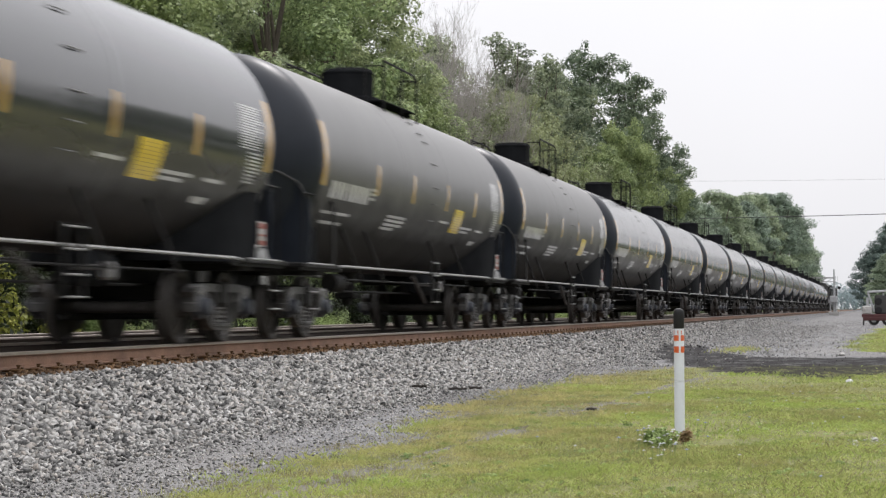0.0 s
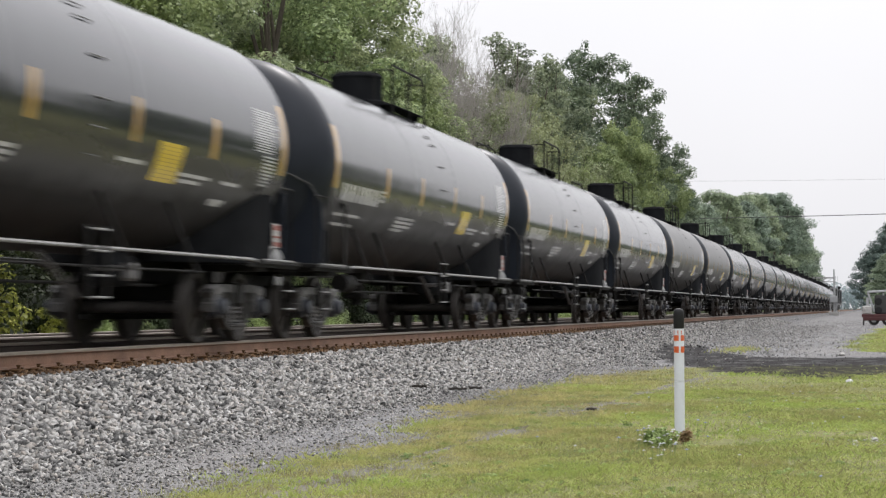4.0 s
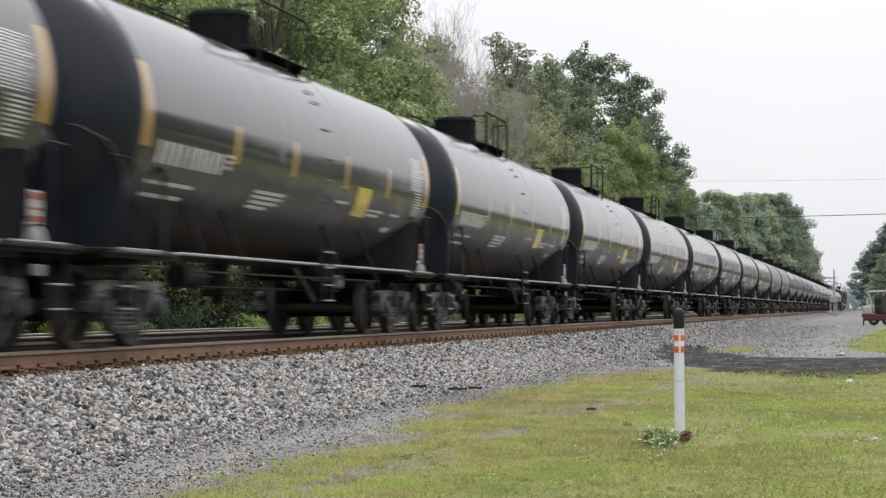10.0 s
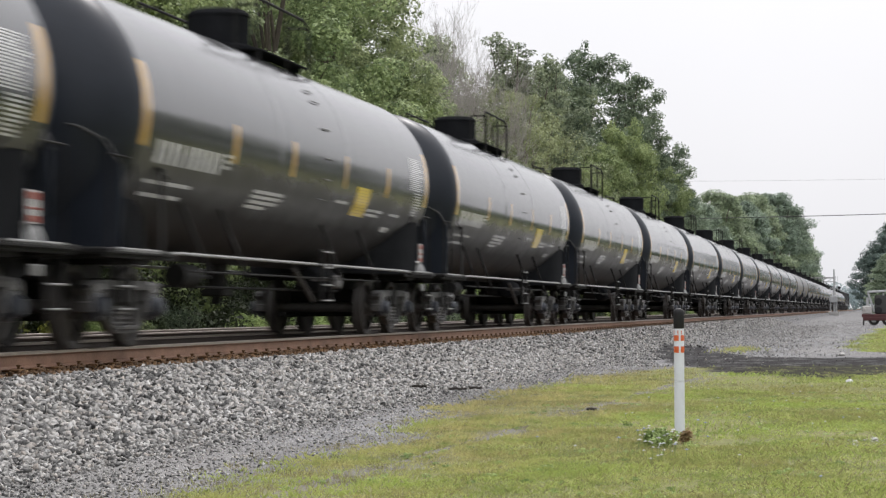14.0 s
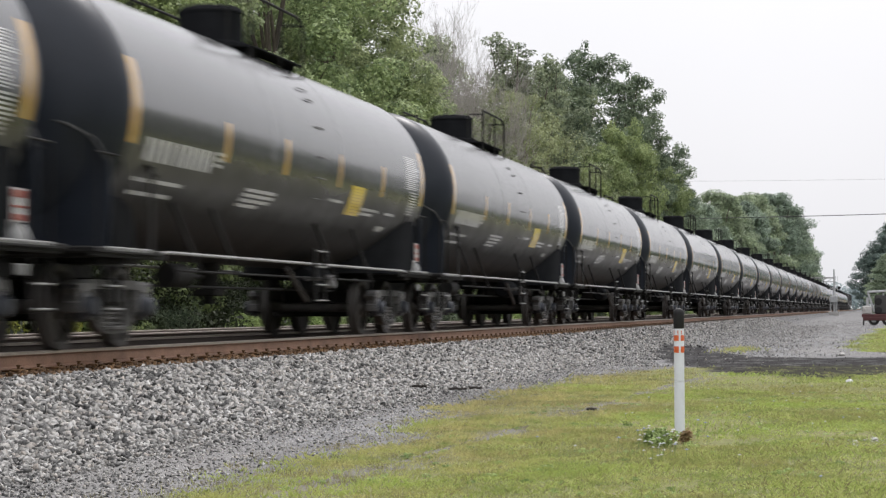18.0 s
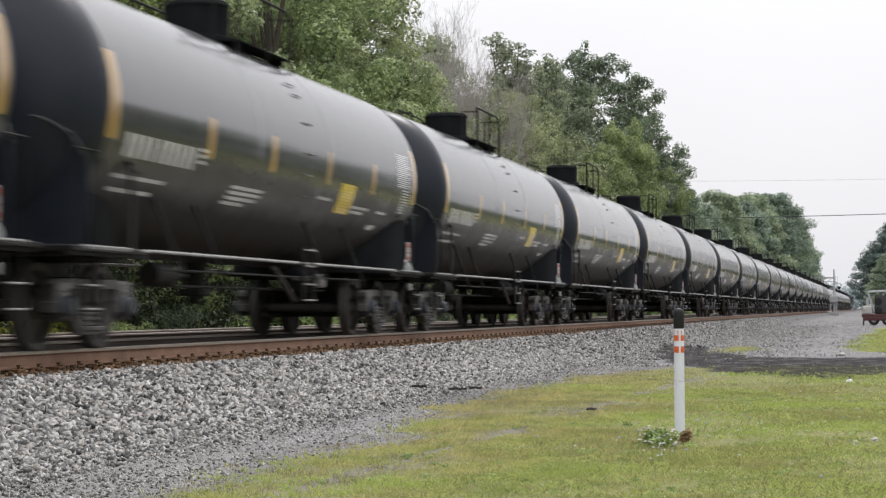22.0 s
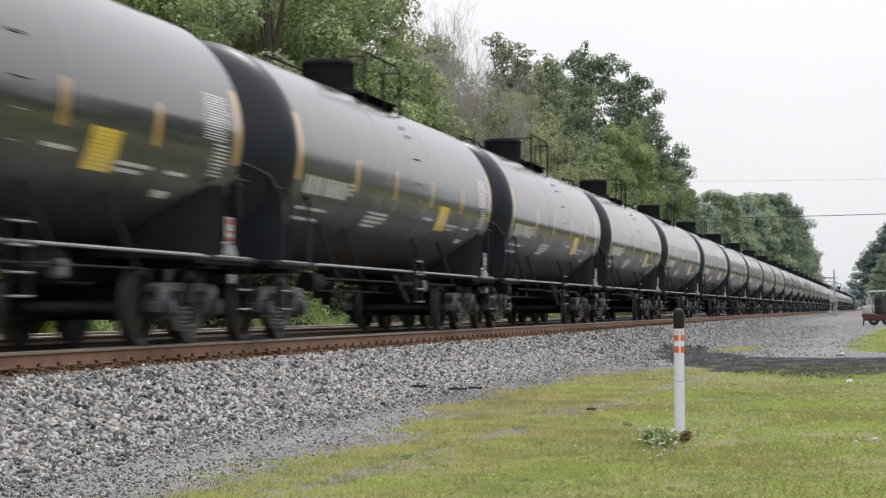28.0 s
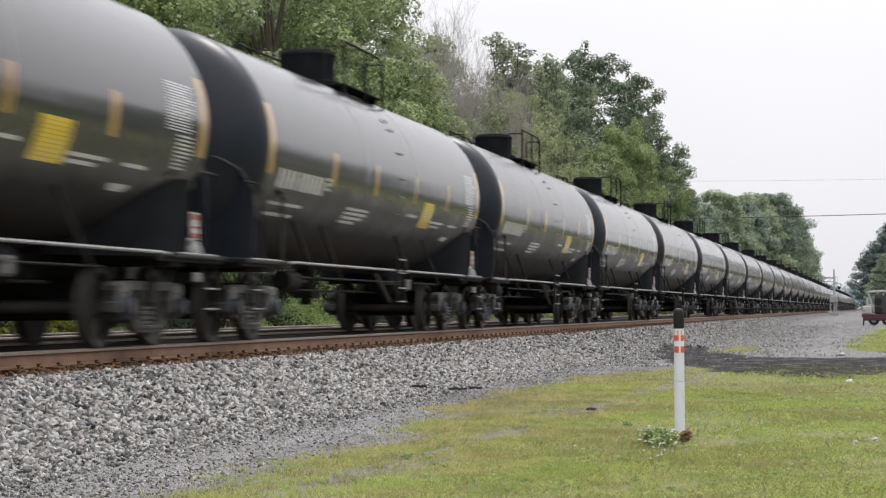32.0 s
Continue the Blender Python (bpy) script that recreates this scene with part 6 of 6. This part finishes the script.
rnd = np.random.default_rng(61)
x, y = -3.3 + rnd.normal(size=450) * 0.26, 56.5 + rnd.normal(size=450) * 1.8
h = 0.03 + 0.05 * rnd.random(450)
v = np.stack([np.stack([x - 0.012, y, 0 * x], 1), np.stack([x + 0.012, y, 0 * x], 1), np.stack([x + rnd.normal(size=450) * 0.02, y, h], 1)], 1).reshape(-1, 3)
tagged(new("grass_tuft", fast_mesh("grass_tuft", v, np.arange(len(v)).reshape(-1, 3), BLADE)), "thin dry grass growing in the gravel", "grass", kind="stuff")

# ties with their plates, spikes and rail anchors along the near track
tie = Shape().box(0, 0, 0, 2.6, 0.23, 0.18, 0.02).mesh("tie", TIE)
plate = Shape().box(0, 0, 0, 0.34, 0.2, 0.025, 0.006).mesh("tie_plate", RUST)
spike = Shape().box(0.105, 0.055, 0.018, 0.03, 0.025, 0.03, 0.006).box(0.108, 0.055, 0.034, 0.045, 0.034, 0.014, 0.004).mesh("spike", RUST)
anchor = Shape().box(0.05, 0.16, -0.012, 0.1, 0.035, 0.03, 0.008).box(0.10, 0.16, 0.002, 0.025, 0.04, 0.035, 0.006).mesh("rail_anchor", RUST)
rt = random.Random(12)
for k in range(150):
    y = 11.0 + 0.55 * k
    j = rt.uniform(-0.03, 0.03)
    bed = part("tie", tie, None, near_track, "weathered timber tie" if k == 0 else "", pose(NEAR_X + bend(y) + rt.uniform(-0.03, 0.05), y + j, RAIL_Z - 0.29, 0, 0, rt.uniform(-1, 1)))
    ob = part("tie_plate", plate, None, near_track, at=pose(NEAR_X + 0.7535 + bend(y), y + j, RAIL_Z - 0.178))
    part("spike", spike, None, near_track, at=pose(NEAR_X + 0.7535 + bend(y), y + j, RAIL_Z - 0.165))
    part("rail_anchor", anchor, None, near_track, at=pose(NEAR_X + 0.7535 + bend(y), y + j, RAIL_Z - 0.17))
rest = Shape()
for k in range(240):
    rest.box(NEAR_X + bend(93.5 + 0.55 * k), 93.5 + 0.55 * k, RAIL_Z - 0.29, 2.6, 0.23, 0.18, 0.02)
tagged(part("far_ties", rest, TIE, near_track), kind="stuff")
rest = Shape()
for k in range(300):
    rest.box(FAR_X + bend(11 + 0.55 * k), 11 + 0.55 * k, RAIL_Z - 0.27, 2.6, 0.23, 0.18, 0.02)
tagged(part("second_line_ties", rest, TIE, far_track), kind="stuff")


# ---- movement ----
def motions():
    # every wheelset turns as its car rolls; alike wheelsets share one action
    actions = {}
    for k, car in cars + engines:
        rows = []
        for i in range(17):
            t = 2.0 * i
            rows.append((t, along(train_place[car.name] + run(t))))
        walk(car, rows)
        for ob in car.children_recursive:
            if "axle" not in ob:
                continue
            e = ob["axle"]
            if e not in actions:
                spot = ob.matrix_basis.translation.copy()
                walk(ob, [(i / FPS, Matrix.Translation(spot) @ Matrix.Rotation(-run(i / FPS) / 0.457, 4, "X")) for i in range(32 * FPS + 1)])
                actions[e] = (ob.animation_data.action, ob.animation_data.action_slot)
            else:
                ob.rotation_mode = "QUATERNION"
                keys = ob.animation_data_create()
                keys.action = actions[e][0]
                keys.action_slot = actions[e][1]


motions()
